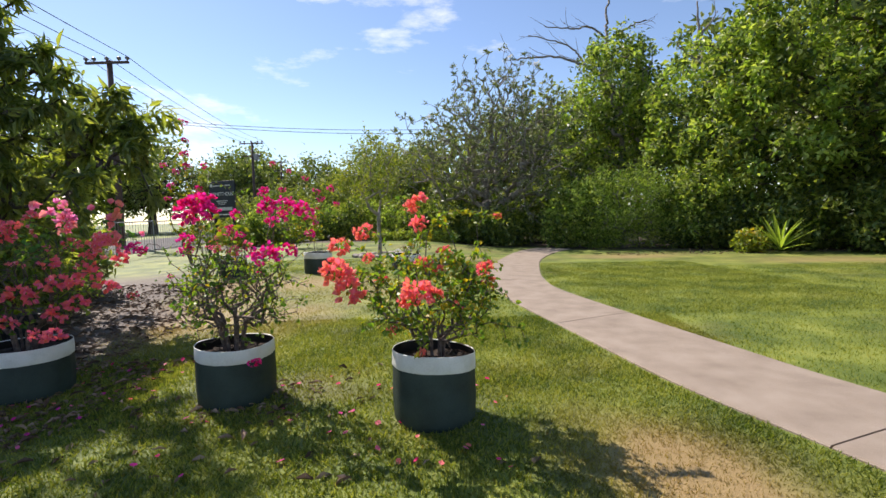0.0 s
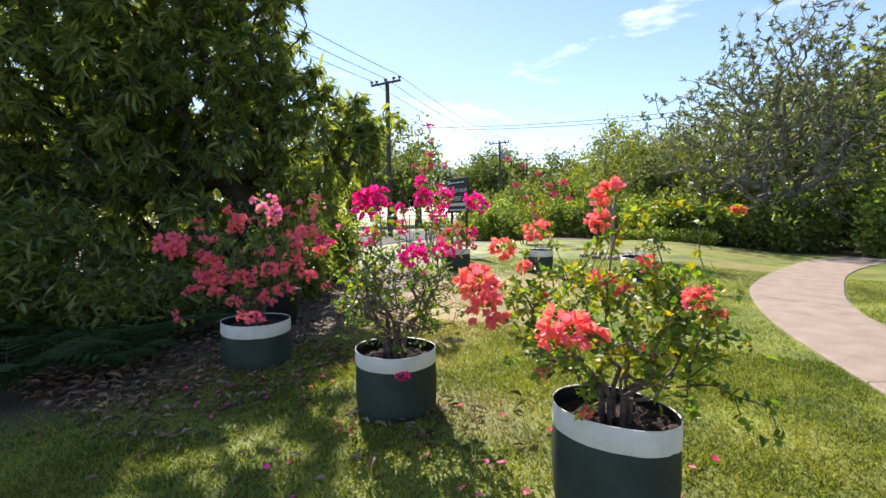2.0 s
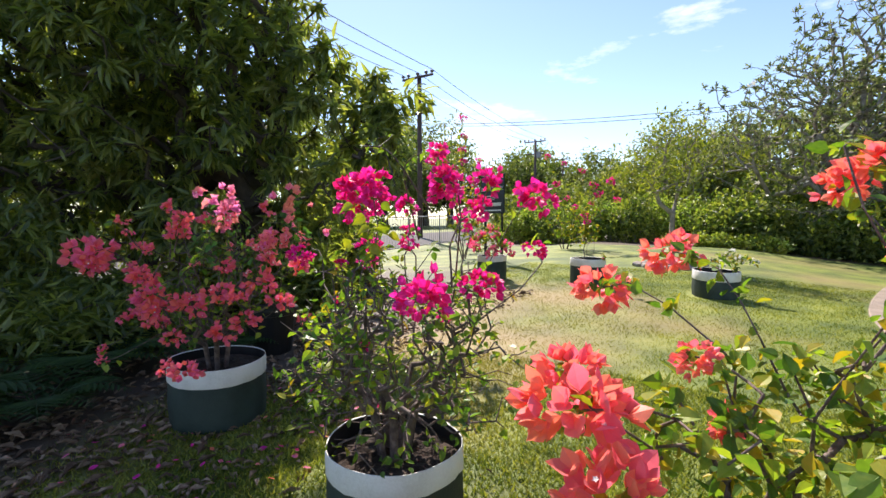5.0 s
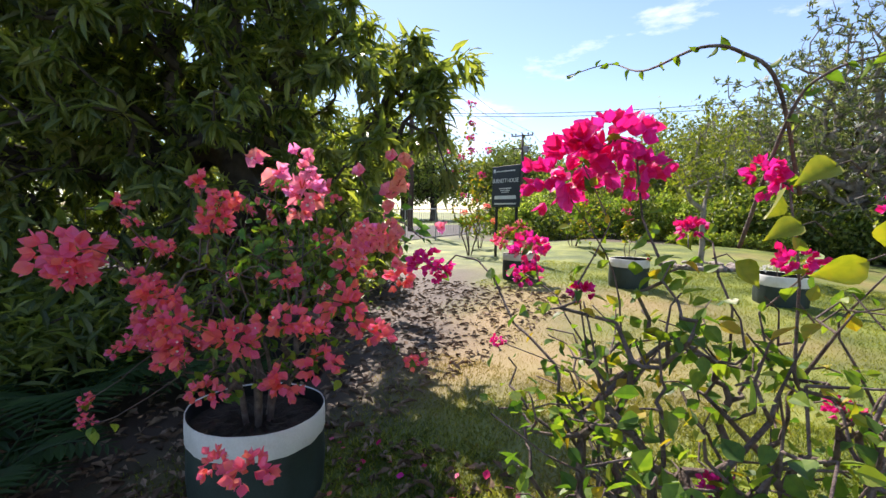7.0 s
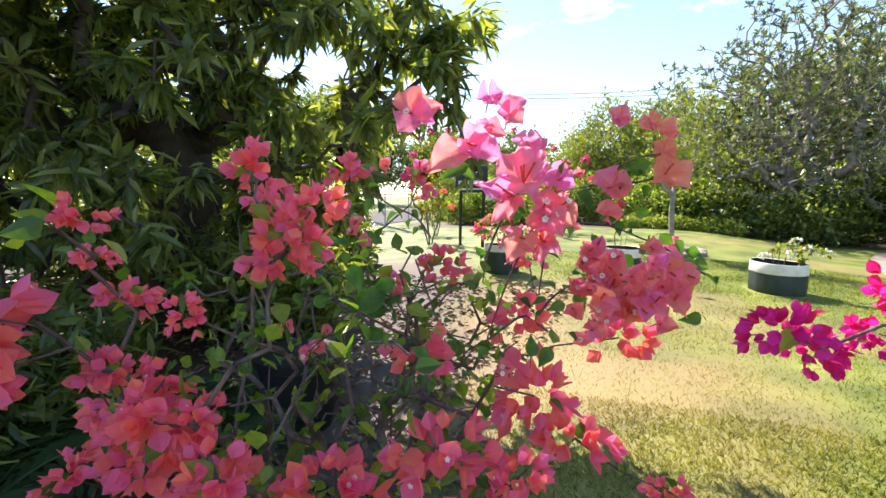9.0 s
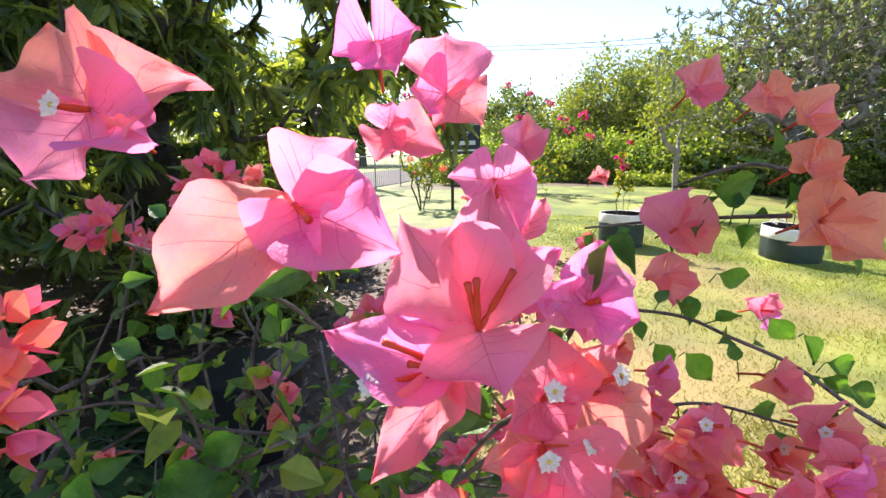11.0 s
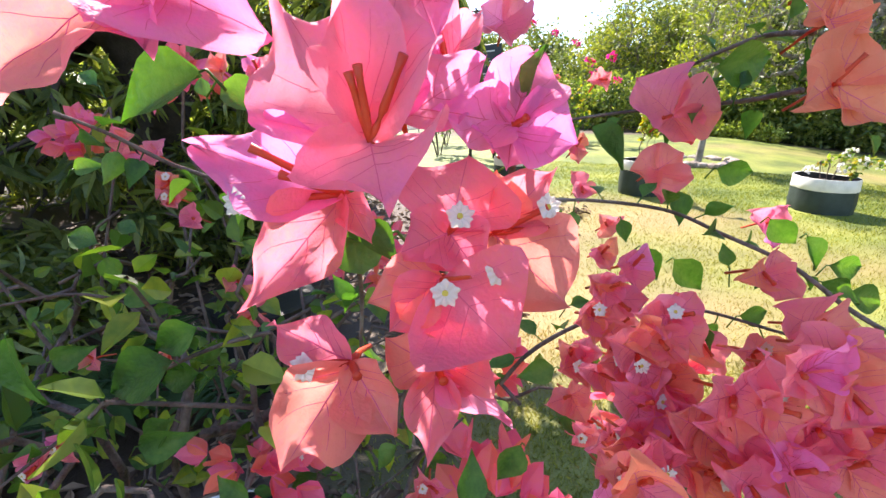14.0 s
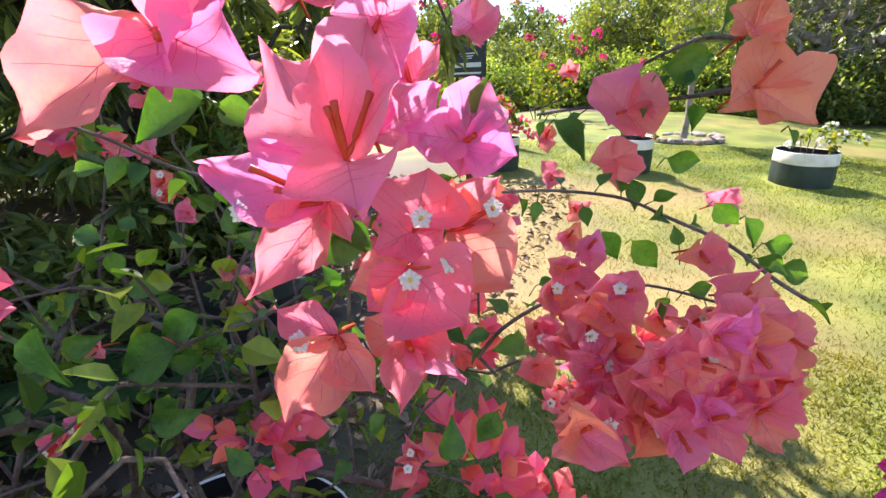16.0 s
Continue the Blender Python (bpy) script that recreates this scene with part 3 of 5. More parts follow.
PINK_HEADS = cluster_meshes("flower_spray", PINK, 24, 14, 0.06, 0.09, 0)
WHITE_HEADS = cluster_meshes("flower_spray", WHITE, 25, 12, 0.05, 0.08, 0)

# orange-coral plant: place and size of each spray
ORANGE_SPRAYS = [
    (-0.64, 2.82, 1.06, 1.3), (-0.56, 2.72, 0.96, 1.15), (-0.68, 2.88, 1.10, 0.8), (-0.76, 3.39, 1.20, 1.0), (-0.61, 3.58, 1.30, 1.0), (-0.14, 3.08, 1.36, 0.8),
    (-0.16, 3.46, 1.53, 0.95), (-0.22, 3.52, 1.48, 0.7), (-0.10, 2.42, 1.00, 1.1), (-0.16, 2.48, 0.94, 0.75), (-0.02, 2.46, 0.97, 0.6), (0.04, 3.36, 1.14, 0.7), (0.285, 2.73, 1.09, 0.65),
    (0.35, 3.18, 0.93, 0.65), (0.42, 3.22, 1.40, 0.4), (-0.42, 3.11, 0.98, 0.55), (-0.10, 2.98, 1.10, 0.7), (0.0, 2.95, 1.05, 0.5), (0.12, 2.75, 0.85, 0.4),
    (-0.12, 2.80, 0.54, 0.4), (-0.48, 3.0, 1.14, 0.5), (0.2, 3.1, 0.78, 0.35), (-0.3, 2.75, 0.7, 0.4),
]
# some of its many yellow leaves stand for green ones lit from behind
bougainvillea("orange-coral bougainvillea bush in bloom, growing from a planting bag", (-0.05, 3.06, 0.40), ORANGE_SPRAYS, ORANGE_HEADS, ((-0.05, 3.06, 0.88), (0.56, 0.48, 0.40)), 31, 3200, 0.036, 0.42, 210, 7, 0.16, 0.0022,
              extra=[(0.0, 3.2, 1.4), (0.02, 3.45, 1.4), (0.5, 3.1, 0.8), (0.55, 2.8, 0.6), (0.45, 3.0, 0.55)])

MAGENTA_SPRAYS = [
    (-2.01, 3.63, 1.52, 1.45), (-1.92, 3.60, 1.58, 1.15), (-2.09, 3.68, 1.47, 1.15), (-1.86, 3.58, 1.49, 0.9), (-1.24, 3.27, 1.53, 0.75), (-1.30, 3.34, 1.50, 0.8), (-1.22, 3.95, 1.50, 1.15),
    (-1.21, 3.12, 1.18, 1.0), (-1.30, 3.16, 1.14, 0.7), (-1.15, 3.35, 1.18, 0.8), (-1.28, 3.27, 1.62, 0.5), (-1.175, 3.44, 1.54, 0.7), (-1.20, 3.42, 1.44, 0.6), (-2.56, 3.67, 1.21, 0.7), (-2.50, 3.70, 1.18, 0.55),
    (-2.28, 3.98, 1.25, 0.85), (-2.31, 4.0, 1.15, 0.65), (-1.6, 3.5, 1.46, 0.6), (-1.55, 3.45, 1.30, 0.45), (-1.36, 3.6, 1.40, 0.6), (-1.75, 3.7, 1.35, 0.5),
    (-1.36, 3.16, 0.38, 0.5), (-1.45, 3.55, 1.0, 0.35), (-1.66, 3.3, 0.9, 0.3), (-1.95, 3.45, 1.2, 0.4), (-1.0, 3.45, 1.3, 0.45), (-2.3, 3.75, 0.95, 0.3),
]
bougainvillea("magenta bougainvillea bush with bare crooked twigs, in a planting bag", (-1.66, 3.48, 0.38), MAGENTA_SPRAYS, MAGENTA_HEADS, ((-1.64, 3.48, 0.86), (0.60, 0.52, 0.44)), 32, 1250, 0.038, 0.14, 430, 7, 0.22, 0.0021,
              extra=[(-1.3, 3.1, 0.66), (-1.15, 3.25, 0.74), (-2.0, 3.15, 0.74), (-1.9, 3.3, 0.5), (-1.4, 3.1, 0.55)])

magenta_plant = [o for o in bpy.data.objects if o.parent is None and str(o.get("label")).startswith("magenta bougainvillea bush with bare")][0]
arch_rng = np.random.default_rng(38)
for line in (((-1.47, 3.64, 1.51), (-1.53, 3.5, 1.71), (-1.59, 3.47, 1.77), (-1.66, 3.43, 1.78), (-1.8, 3.67, 1.82), (-1.94, 3.93, 1.93), (-2.05, 3.86, 1.89)), ((-1.57, 3.68, 1.39), (-1.51, 3.51, 1.65), (-1.46, 3.49, 1.72), (-1.38, 3.48, 1.74))):
    pts = smooth_line(line, 6) - np.array(magenta_plant.location) - (0.07, 0.045, 0.08)
    h = Heap()
    tube(h, pts, np.linspace(0.0045, 0.0015, len(pts)), 6)
    shoot = part("arching_shoot", h.mesh("arching_shoot", [TWIG], True), magenta_plant)
    for k in range(6, len(pts), 2):
        d = unit(ball(1, arch_rng)[0] + (0, 0, -0.6))
        h = Heap()
        scatter(h, HEART, pts[k][None], d[None], unit(arch_rng.normal(size=(1, 3)) + (0, -0.5, 0.5)), [arch_rng.uniform(0.022, 0.036)], 0, 0.9)
        part("leaf", h.mesh("leaf", [LEAF_BOUG], True), shoot)

for c in [(-1.55, 3.15, 1.45), (-1.46, 3.2, 1.46), (-1.52, 3.11, 1.33), (-1.41, 3.18, 1.38), (-1.45, 3.25, 1.42), (-1.57, 3.25, 1.37), (-1.6, 3.25, 1.42), (-1.39, 3.15, 1.35), (-1.48, 3.22, 1.38), (-1.73, 3.36, 1.34), (-1.65, 3.34, 1.3)]:
    at = np.array(c) - np.array(magenta_plant.location)
    d = unit(arch_rng.normal(size=3) * (1, 1, 0.4) + (0, 0, -0.4))
    h = Heap()
    tube(h, [at - d * 0.05 - (0, 0, 0.03), at - d * 0.02, at], (0.0016, 0.0012, 0.001), 5)
    scatter(h, HEART, at[None], d[None], unit(arch_rng.normal(size=(1, 3)) * 0.6 + (0.2, -0.6, 0.6)), [arch_rng.uniform(0.045, 0.065)], 1, 0.95)
    part("leaf", h.mesh("leaf", [TWIG, LEAF_GOLD], True), magenta_plant, "broad yellowing leaf")

orange_plant = [o for o in bpy.data.objects if o.parent is None and str(o.get("label")).startswith("orange-coral")][0]
pts = smooth_line(((-0.10, 3.1, 1.0), (-0.08, 3.2, 1.28), (0.02, 3.25, 1.41), (0.18, 3.25, 1.44), (0.32, 3.22, 1.42), (0.42, 3.22, 1.40)), 8) - np.array(orange_plant.location)
h = Heap()
tube(h, pts, np.linspace(0.005, 0.002, len(pts)), 6)
shoot = part("arching_shoot", h.mesh("arching_shoot", [TWIG], True), orange_plant)
for k in range(6, len(pts)):
    for j in range(2):
        d = unit(ball(1, arch_rng)[0] + (0, 0, -0.5))
        h = Heap()
        scatter(h, HEART, pts[k][None], d[None], unit(arch_rng.normal(size=(1, 3)) + (0, -0.5, 0.5)), [arch_rng.uniform(0.035, 0.055)], 0, 0.9)
        part("leaf", h.mesh("leaf", [LEAF_GOLD if k % 3 else LEAF_BOUG], True), shoot)


def clear_of_camera(p):
    """Keeps the coral plant's leaves and sprays clear of the camera's path."""
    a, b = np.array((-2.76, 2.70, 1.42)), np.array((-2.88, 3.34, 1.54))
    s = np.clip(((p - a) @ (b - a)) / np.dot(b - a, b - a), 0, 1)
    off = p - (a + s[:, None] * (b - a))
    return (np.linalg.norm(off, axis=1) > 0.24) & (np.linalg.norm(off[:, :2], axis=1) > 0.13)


CORAL_SPRAYS = [
    (-3.84, 3.11, 1.20, 1.35), (-3.93, 3.16, 1.14, 1.1), (-3.78, 3.10, 1.12, 0.9), (-3.33, 3.42, 1.40, 0.6), (-3.41, 3.42, 1.31, 0.65), (-3.45, 3.42, 1.47, 0.6),
    (-4.02, 3.48, 0.86, 1.1), (-3.92, 3.44, 0.80, 1.0), (-2.84, 3.18, 0.60, 0.8), (-2.92, 3.12, 0.62, 0.5), (-4.12, 3.40, 0.70, 0.8), (-4.02, 3.2, 0.52, 0.4), (-3.9, 3.15, 0.48, 0.35),
    (-3.70, 3.36, 0.88, 1.1), (-3.50, 3.36, 0.84, 1.1), (-3.30, 3.44, 0.86, 1.0), (-3.12, 3.52, 0.94, 1.0), (-2.98, 3.72, 1.00, 1.0), (-2.90, 3.80, 0.88, 0.95), (-3.05, 3.82, 1.14, 0.7), (-3.3, 3.95, 1.24, 0.7),
    (-3.56, 3.18, 1.40, 0.4), (-3.64, 3.24, 1.32, 0.35), (-3.5, 3.3, 1.22, 0.4), (-3.55, 3.85, 1.5, 0.6), (-3.45, 4.1, 1.48, 0.6), (-2.70, 3.84, 0.78, 0.5), (-2.82, 3.9, 1.1, 0.8), (-3.05, 3.65, 0.76, 0.9), (-3.2, 3.6, 1.1, 0.7),
]
MORE_CORAL_SPRAYS = [(-3.35, 3.35, 0.66, 0.7), (-3.1, 4.15, 1.25, 0.6), (-3.85, 3.85, 1.4, 0.7), (-3.65, 3.35, 1.05, 0.6), (-3.75, 3.35, 1.22, 0.6), (-3.5, 3.3, 1.02, 0.6)]
spray_rng = np.random.default_rng(66)
for d in ball(34, spray_rng):
    c = np.array((-3.50, 3.72, 1.0)) + d * (0.60, 0.46, 0.46)
    # the further limits keep random sprays out of the camera's close view
    if c[2] > 0.5 and clear_of_camera(c[None])[0] and c[1] < 3.55 and not (c[0] > -3.3 and c[2] > 1.15) and not (c[0] > -3.2 and c[1] < 3.5):
        MORE_CORAL_SPRAYS.append((*c, spray_rng.uniform(0.55, 0.95)))
bougainvillea("coral-pink bougainvillea bush thick with blooms in a planting bag", (-3.63, 3.775, 0.30), CORAL_SPRAYS + MORE_CORAL_SPRAYS, CORAL_HEADS, ((-3.50, 3.74, 0.95), (0.58, 0.48, 0.48)), 33, 780, 0.042, 0.0, 190, 6, 0.2, 0.0024, clear=clear_of_camera)

# the smaller plants of the far bags
bougainvillea("bright pink bougainvillea spilling over a planting bag", (-4.96, 10.38, 0.55), [(-4.96 + a, 10.34 + b, c + 0.16, 1.1) for a, b, c in ((-0.4, 0, 0.78), (-0.15, -0.15, 0.92), (0.15, -0.1, 0.88), (0.36, 0, 0.7), (0, 0.1, 1.02), (0.5, -0.1, 0.55), (-0.5, 0, 0.68), (-0.2, -0.3, 0.66), (0.25, -0.3, 0.62), (0.1, -0.2, 0.5))], PINK_HEADS, ((-4.96, 10.38, 0.95), (0.45, 0.38, 0.28)), 34, 500, 0.06, 0.5, 40)
bougainvillea("young magenta bougainvillea shoot in a planting bag", (-3.06, 10.72, 0.55), [(-3.14, 10.72, 1.46, 0.85), (-3.08, 10.66, 1.34, 0.8), (-3.0, 10.66, 1.68, 0.6), (-2.74, 10.6, 0.66, 0.3)], MAGENTA_HEADS, ((-3.10, 10.72, 0.98), (0.10, 0.10, 0.36)), 35, 260, 0.06, 0.8, 16, 3)
bougainvillea("small white bougainvillea in a wide planting bag", (-0.94, 10.56, 0.48), [(-0.86 + a, 10.5 + b, c + 0.06, 0.75) for a, b, c in ((-0.28, 0, 0.58), (0, -0.1, 0.62), (0.25, 0, 0.7), (0.42, 0, 0.66), (0.1, 0.1, 0.8))], WHITE_HEADS, ((-0.82, 10.56, 0.72), (0.38, 0.28, 0.16)), 36, 160, 0.055, 0.4, 24, 3)


# ---- trees ----
def crown_points(blobs, n, rng, shell=0.55):
    """Points spread through a set of rounded masses, more of them near the skin."""
    vol = np.array([b[3] * b[4] * b[5] for b in blobs])
    out = []
    for k in rng.choice(len(blobs), n, p=vol / vol.sum()):
        cx, cy, cz, rx, ry, rz = blobs[k]
        d = ball(1, rng)[0] * rng.uniform(shell, 1.0) ** 0.7
        out.append((cx + d[0] * rx, cy + d[1] * ry, cz + d[2] * rz))
    return np.array(out)


def tree(name, label, base, fork, blobs, n_ends, per_end, leaf, size, mats, bark, seed, tip=0.01, spread=0.25, droop=0.2, up=0.0, second=0.0, step=0.5, crook=0.12, shell=0.5, category="tree", group="", width=1.0, whorl=False):
    """A tapering trunk, limbs grown out to the ends of the crown, and leaves in clumps about those ends."""
    rng = np.random.default_rng(seed)
    base = np.asarray(base, float)
    ob = thing(name, label, category, tuple(base), group)
    blobs = [(b[0] - base[0], b[1] - base[1], b[2] - base[2], *b[3:]) for b in blobs]
    ends = crown_points(blobs, n_ends, rng, shell)
    fork = np.asarray(fork, float) - base
    stem = [np.array((0, 0, -0.15)), fork * 0.35 + (0.03, 0.02, 0), fork * 0.7, fork]
    places, parent, radii, tips = grow(stem, ends, rng, step, tip, 0.5, crook, 0.04, 0.4)
    radii[0] *= 1.25
    h = Heap()
    wood(h, places, parent, radii, 6)
    part("trunk", h.mesh("trunk", [bark], True), ob)
    h = Heap()
    k = np.repeat(np.arange(len(tips)), per_end)
    tipp = places[np.array(tips)][k]
    tipw = unit(places[np.array(tips)] - places[parent[np.array(tips)]])[k]
    n = len(k)
    if whorl:
        at = tipp + rng.normal(size=(n, 3)) * spread * 0.35 * (rng.uniform(size=(n, 1)) < 0.5)
        d = unit(tipw * 0.5 + ball(n, rng) * 1.0 + (0, 0, up - droop))
    else:
        at = tipp + rng.normal(size=(n, 3)) * spread
        d = unit(ball(n, rng) + (0, 0, up - droop))
    nrm = unit(rng.normal(size=(n, 3)) * 0.6 + (0, 0, 1))
    s = size * rng.uniform(0.65, 1.3, n)
    other = (rng.uniform(size=len(tips)) < second)[k]
    scatter(h, leaf, at[~other], d[~other], nrm[~other], s[~other], 0, width)
    if other.any():
        scatter(h, leaf, at[other], d[other], nrm[other], s[other], 1, width)
    part("crown", h.mesh("crown", mats), ob, kind="stuff")
    return ob


# the two highest masses, mostly out of view, are added to shade the lawn
mango_blobs = [(-9.5, 6.5, 4.9, 2.9, 3.1, 3.3), (-8.5, 4.8, 4.4, 2.4, 2.0, 3.0), (-6.8, 7.2, 2.2, 1.2, 1.2, 1.0), (-4.75, 6.2, 2.0, 0.7, 0.8, 0.7), (-5.6, 6.3, 2.5, 0.9, 0.9, 0.8), (-9.8, 7.2, 8.0, 2.6, 2.6, 2.6), (-4.25, 6.5, 2.6, 0.45, 0.5, 0.45), (-6.6, 5.9, 1.2, 1.3, 1.2, 1.0), (-7.6, 4.8, 1.3, 1.5, 1.2, 1.1), (-6.2, 6.9, 1.3, 0.8, 0.8, 0.9), (-10.7, 5.0, 3.5, 2.6, 2.6, 3.0), (-8.0, 7.8, 1.9, 1.3, 1.1, 1.2), (-7.2, 5.4, 2.9, 1.4, 1.4, 1.8), (-8.6, 3.9, 2.8, 2.0, 1.4, 2.0), (-9.7, 2.5, 3.5, 2.2, 1.8, 2.6), (-6.1, 6.7, 3.5, 0.8, 0.8, 0.9), (-6.6, 6.3, 4.5, 0.9, 0.8, 0.9), (-6.9, 5.3, 6.6, 2.3, 1.6, 1.4), (-5.4, 6.7, 3.0, 0.6, 0.6, 0.6)] + [(-4.2, 6.55, 2.55, 0.4, 0.4, 0.6), (-4.85, 6.8, 2.95, 0.5, 0.45, 0.5), (-4.6, 6.85, 3.1, 0.45, 0.45, 0.4), (-6.1, 6.7, 3.6, 0.7, 0.7, 0.7)] * 4
tree("mango_tree", "dense dark mango tree with drooping leaves shading the lawn", (-8.4, 6.9, -0.11), (-8.2, 6.9, 1.5), mango_blobs, 2150, 31, MANGO, 0.21, [LEAF_DARK, LEAF_YOUNG], BARK_DARK, 51, 0.009, 0.2, 0.6, 0, 0.12, 0.5, 0.12, 0.3, whorl=True)
frangi_blobs = [(2.6, 23, 4.6, 3.6, 3.0, 3.4), (0.0, 22.6, 4.8, 3.0, 2.6, 2.6), (4.8, 23.5, 5.0, 2.6, 2.6, 3.4), (2.6, 24, 7.4, 3.2, 2.6, 2.6), (-1.6, 21.6, 4.0, 1.7, 1.6, 1.0), (2.5, 21.8, 2.2, 3.4, 1.6, 1.8)]
tree("frangipani_tree", "spreading grey-barked frangipani tree with sparse leaves", (2.4, 22.8, 0.0), (2.4, 22.8, 1.5), frangi_blobs, 1400, 12, FRANGI, 0.165, [LEAF_FRANGI, WHITE], BARK_GREY, 52, 0.010, 0.14, -0.25, 0.3, 0.02, 0.5, 0.2, 0.2, whorl=True)
big_blobs = [(15, 17.5, 7.5, 4.2, 3.8, 6.5), (12.6, 18.5, 4.5, 3.2, 2.6, 4.5), (17, 14, 6.5, 4, 3.5, 6.5), (13, 16.4, 2.2, 2.6, 1.4, 2.2), (16, 12.5, 2.5, 2.6, 1.6, 2.6), (11.5, 21, 6, 2.5, 2.5, 3.5)]
tree("shade_tree", "tall dense broadleaf tree at the lawn's edge", (15, 17, -0.1), (15, 17, 3), big_blobs, 1250, 52, SMALL, 0.25, [LEAF_MID, LEAF_LIGHT], BARK_DARK, 53, 0.01, 0.2, 0.1, 0, 0.3, 0.8, shell=0.6)
tree("woodland_tree", "slender light-leaved tree behind the shrubs", (9.2, 25, -0.1), (9.3, 25, 4), [(9.2, 25, 8.2, 2.2, 2.0, 3.0), (7.6, 26, 6.4, 1.8, 1.6, 1.8), (10.8, 25.5, 6.0, 2.0, 1.6, 2.4), (8.6, 25, 4.0, 2.4, 1.6, 2.2)], 420, 36, SMALL, 0.24, [LEAF_MID, LEAF_LIGHT], BARK_GREY, 54, 0.014, 0.22, 0.1, 0, 0.5, 0.7, shell=0.4)


def bare_tree(base, limbs, seed):
    """A leafless tree: one slender trunk, smooth limbs, and fine twigs along them."""
    rng = np.random.default_rng(seed)
    ob = thing("bare_tree", "tall leafless grey tree with forking branches", "tree", base)
    for k, (line, r0, r1) in enumerate(limbs):
        pts = smooth_line(line, 8) - np.array(base)
        pts[:, 2] *= 0.86
        pts[1:-1] += rng.normal(size=(len(pts) - 2, 3)) * r1 * 0.8
        h = Heap()
        tube(h, pts, np.linspace(r0, r1, len(pts)), 7)
        if k:
            for q in range(8, len(pts), 3):
                way = unit(unit(pts[q] - pts[q - 1]) + ball(1, rng)[0] * (0.9, 0.3, 0.7) + (0, 0, 0.25))
                side = unit(ball(1, rng)[0] + (0, 0, 0.5))
                size = rng.uniform(0.7, 1.6)
                tube(h, [pts[q], pts[q] + way * size * 0.4, pts[q] + way * size * 0.75 + side * 0.12, pts[q] + way * size + side * 0.35], np.array((0.6, 0.5, 0.35, 0.15)) * r1, 5)
                tube(h, [pts[q] + way * size * 0.4, pts[q] + way * size * 0.6 - side * 0.2, pts[q] + way * size * 0.7 - side * 0.5], np.array((0.4, 0.3, 0.12)) * r1, 5)
        part("limb" if k else "trunk", h.mesh("limb", [BARK_GREY], True), ob)


bare_tree((11.8, 28.3, -0.1), (
    (((11.8, 28.3, 0.1), (11.8, 28.3, 3.5), (11.6, 28.3, 6.4), (10.8, 28.4, 8.6), (9.9, 28.5, 9.9), (9.9, 28.6, 12.1), (10.0, 28.7, 13.9), (10.0, 28.8, 15.4), (10.2, 28.9, 17.8)), 0.24, 0.05),
    (((9.85, 28.5, 10.9), (9.6, 28.6, 11.4), (8.6, 28.6, 12.2), (7.0, 28.6, 12.8), (5.2, 28.6, 12.8), (4.2, 28.6, 12.7)), 0.11, 0.035),
    (((8.6, 28.6, 12.2), (8.2, 28.6, 13.0), (7.3, 28.7, 13.8), (5.2, 28.7, 14.4)), 0.075, 0.03),
    (((10.0, 28.7, 13.9), (9.1, 28.7, 14.8), (7.8, 28.7, 14.8), (6.2, 28.7, 15.0)), 0.08, 0.03),
    (((10.0, 28.7, 13.8), (11.1, 28.7, 14.7), (12.4, 28.8, 15.3)), 0.08, 0.035)), 55)
bare_tree((16.6, 28.5, -0.1), (
    (((16.6, 28.5, 0.1), (16.6, 28.5, 5.0), (16.4, 28.5, 9.9), (15.9, 28.6, 12.1), (15.6, 28.8, 14.7), (15.5, 28.8, 16.5)), 0.2, 0.04),
    (((15.9, 28.6, 12.1), (15.1, 28.7, 12.7), (14.3, 28.7, 13.4)), 0.07, 0.03),
    (((15.6, 28.7, 14.1), (16.4, 28.8, 15.1), (16.7, 28.8, 15.8)), 0.07, 0.03),
    (((16.1, 28.6, 11.3), (16.9, 28.6, 12.0), (17.6, 28.7, 12.6)), 0.07, 0.03)), 58)

tree("olive_tree", "yellow-green tree with thin foliage behind the hedge", (-4.2, 27.5, 0.2), (-4.2, 27.5, 2.0), [(-4.2, 27.5, 4.2, 2.6, 2.0, 2.2), (-1.8, 27, 3.6, 2.2, 1.8, 1.8), (-6, 28.5, 3.4, 2.0, 1.6, 1.6)], 330, 30, SMALL, 0.19, [LEAF_HEDGE, LEAF_FAR], BARK_GREY, 56, 0.012, 0.3, 0.1, 0, 0.35, 0.6, shell=0.3)
tree("sapling", "young staked tree with thin pale foliage in a stone ring", (-2.15, 14.3, 0.26), (-2.13, 14.3, 1.5), [(-2.05, 14.3, 2.85, 0.85, 0.8, 1.1), (-2.5, 14.4, 2.4, 0.55, 0.55, 0.55)], 120, 14, SMALL, 0.10, [LEAF_HEDGE, LEAF_FAR], BARK_GREY, 57, 0.0055, 0.14, 0.1, 0, 0.3, 0.35, shell=0.2)


def shrub(label, place, rx, ry, h, n, per, leaf, size, mats, seed, second=0.2, category="shrub", group="", width=1.0, bark=BARK_GREY, spread=0.16, low=0.0):
    """A bush that is leafy to the ground."""
    x, y = place
    z = float(ground_z(x, y))
    blobs = [(x, y, z + h * (0.5 + low), rx, ry, h * 0.5), (x + rx * 0.45, y - ry * 0.2, z + h * 0.35, rx * 0.6, ry * 0.7, h * 0.36), (x - rx * 0.5, y - ry * 0.1, z + h * 0.33, rx * 0.55, ry * 0.7, h * 0.33)]
    return tree("shrub", label, (x, y, z), (x, y, z + h * 0.2), blobs, n, per, leaf, size, mats, bark, seed, 0.006, spread, 0.05, 0.15, second, 0.3, 0.15, 0.5, category, group, width)


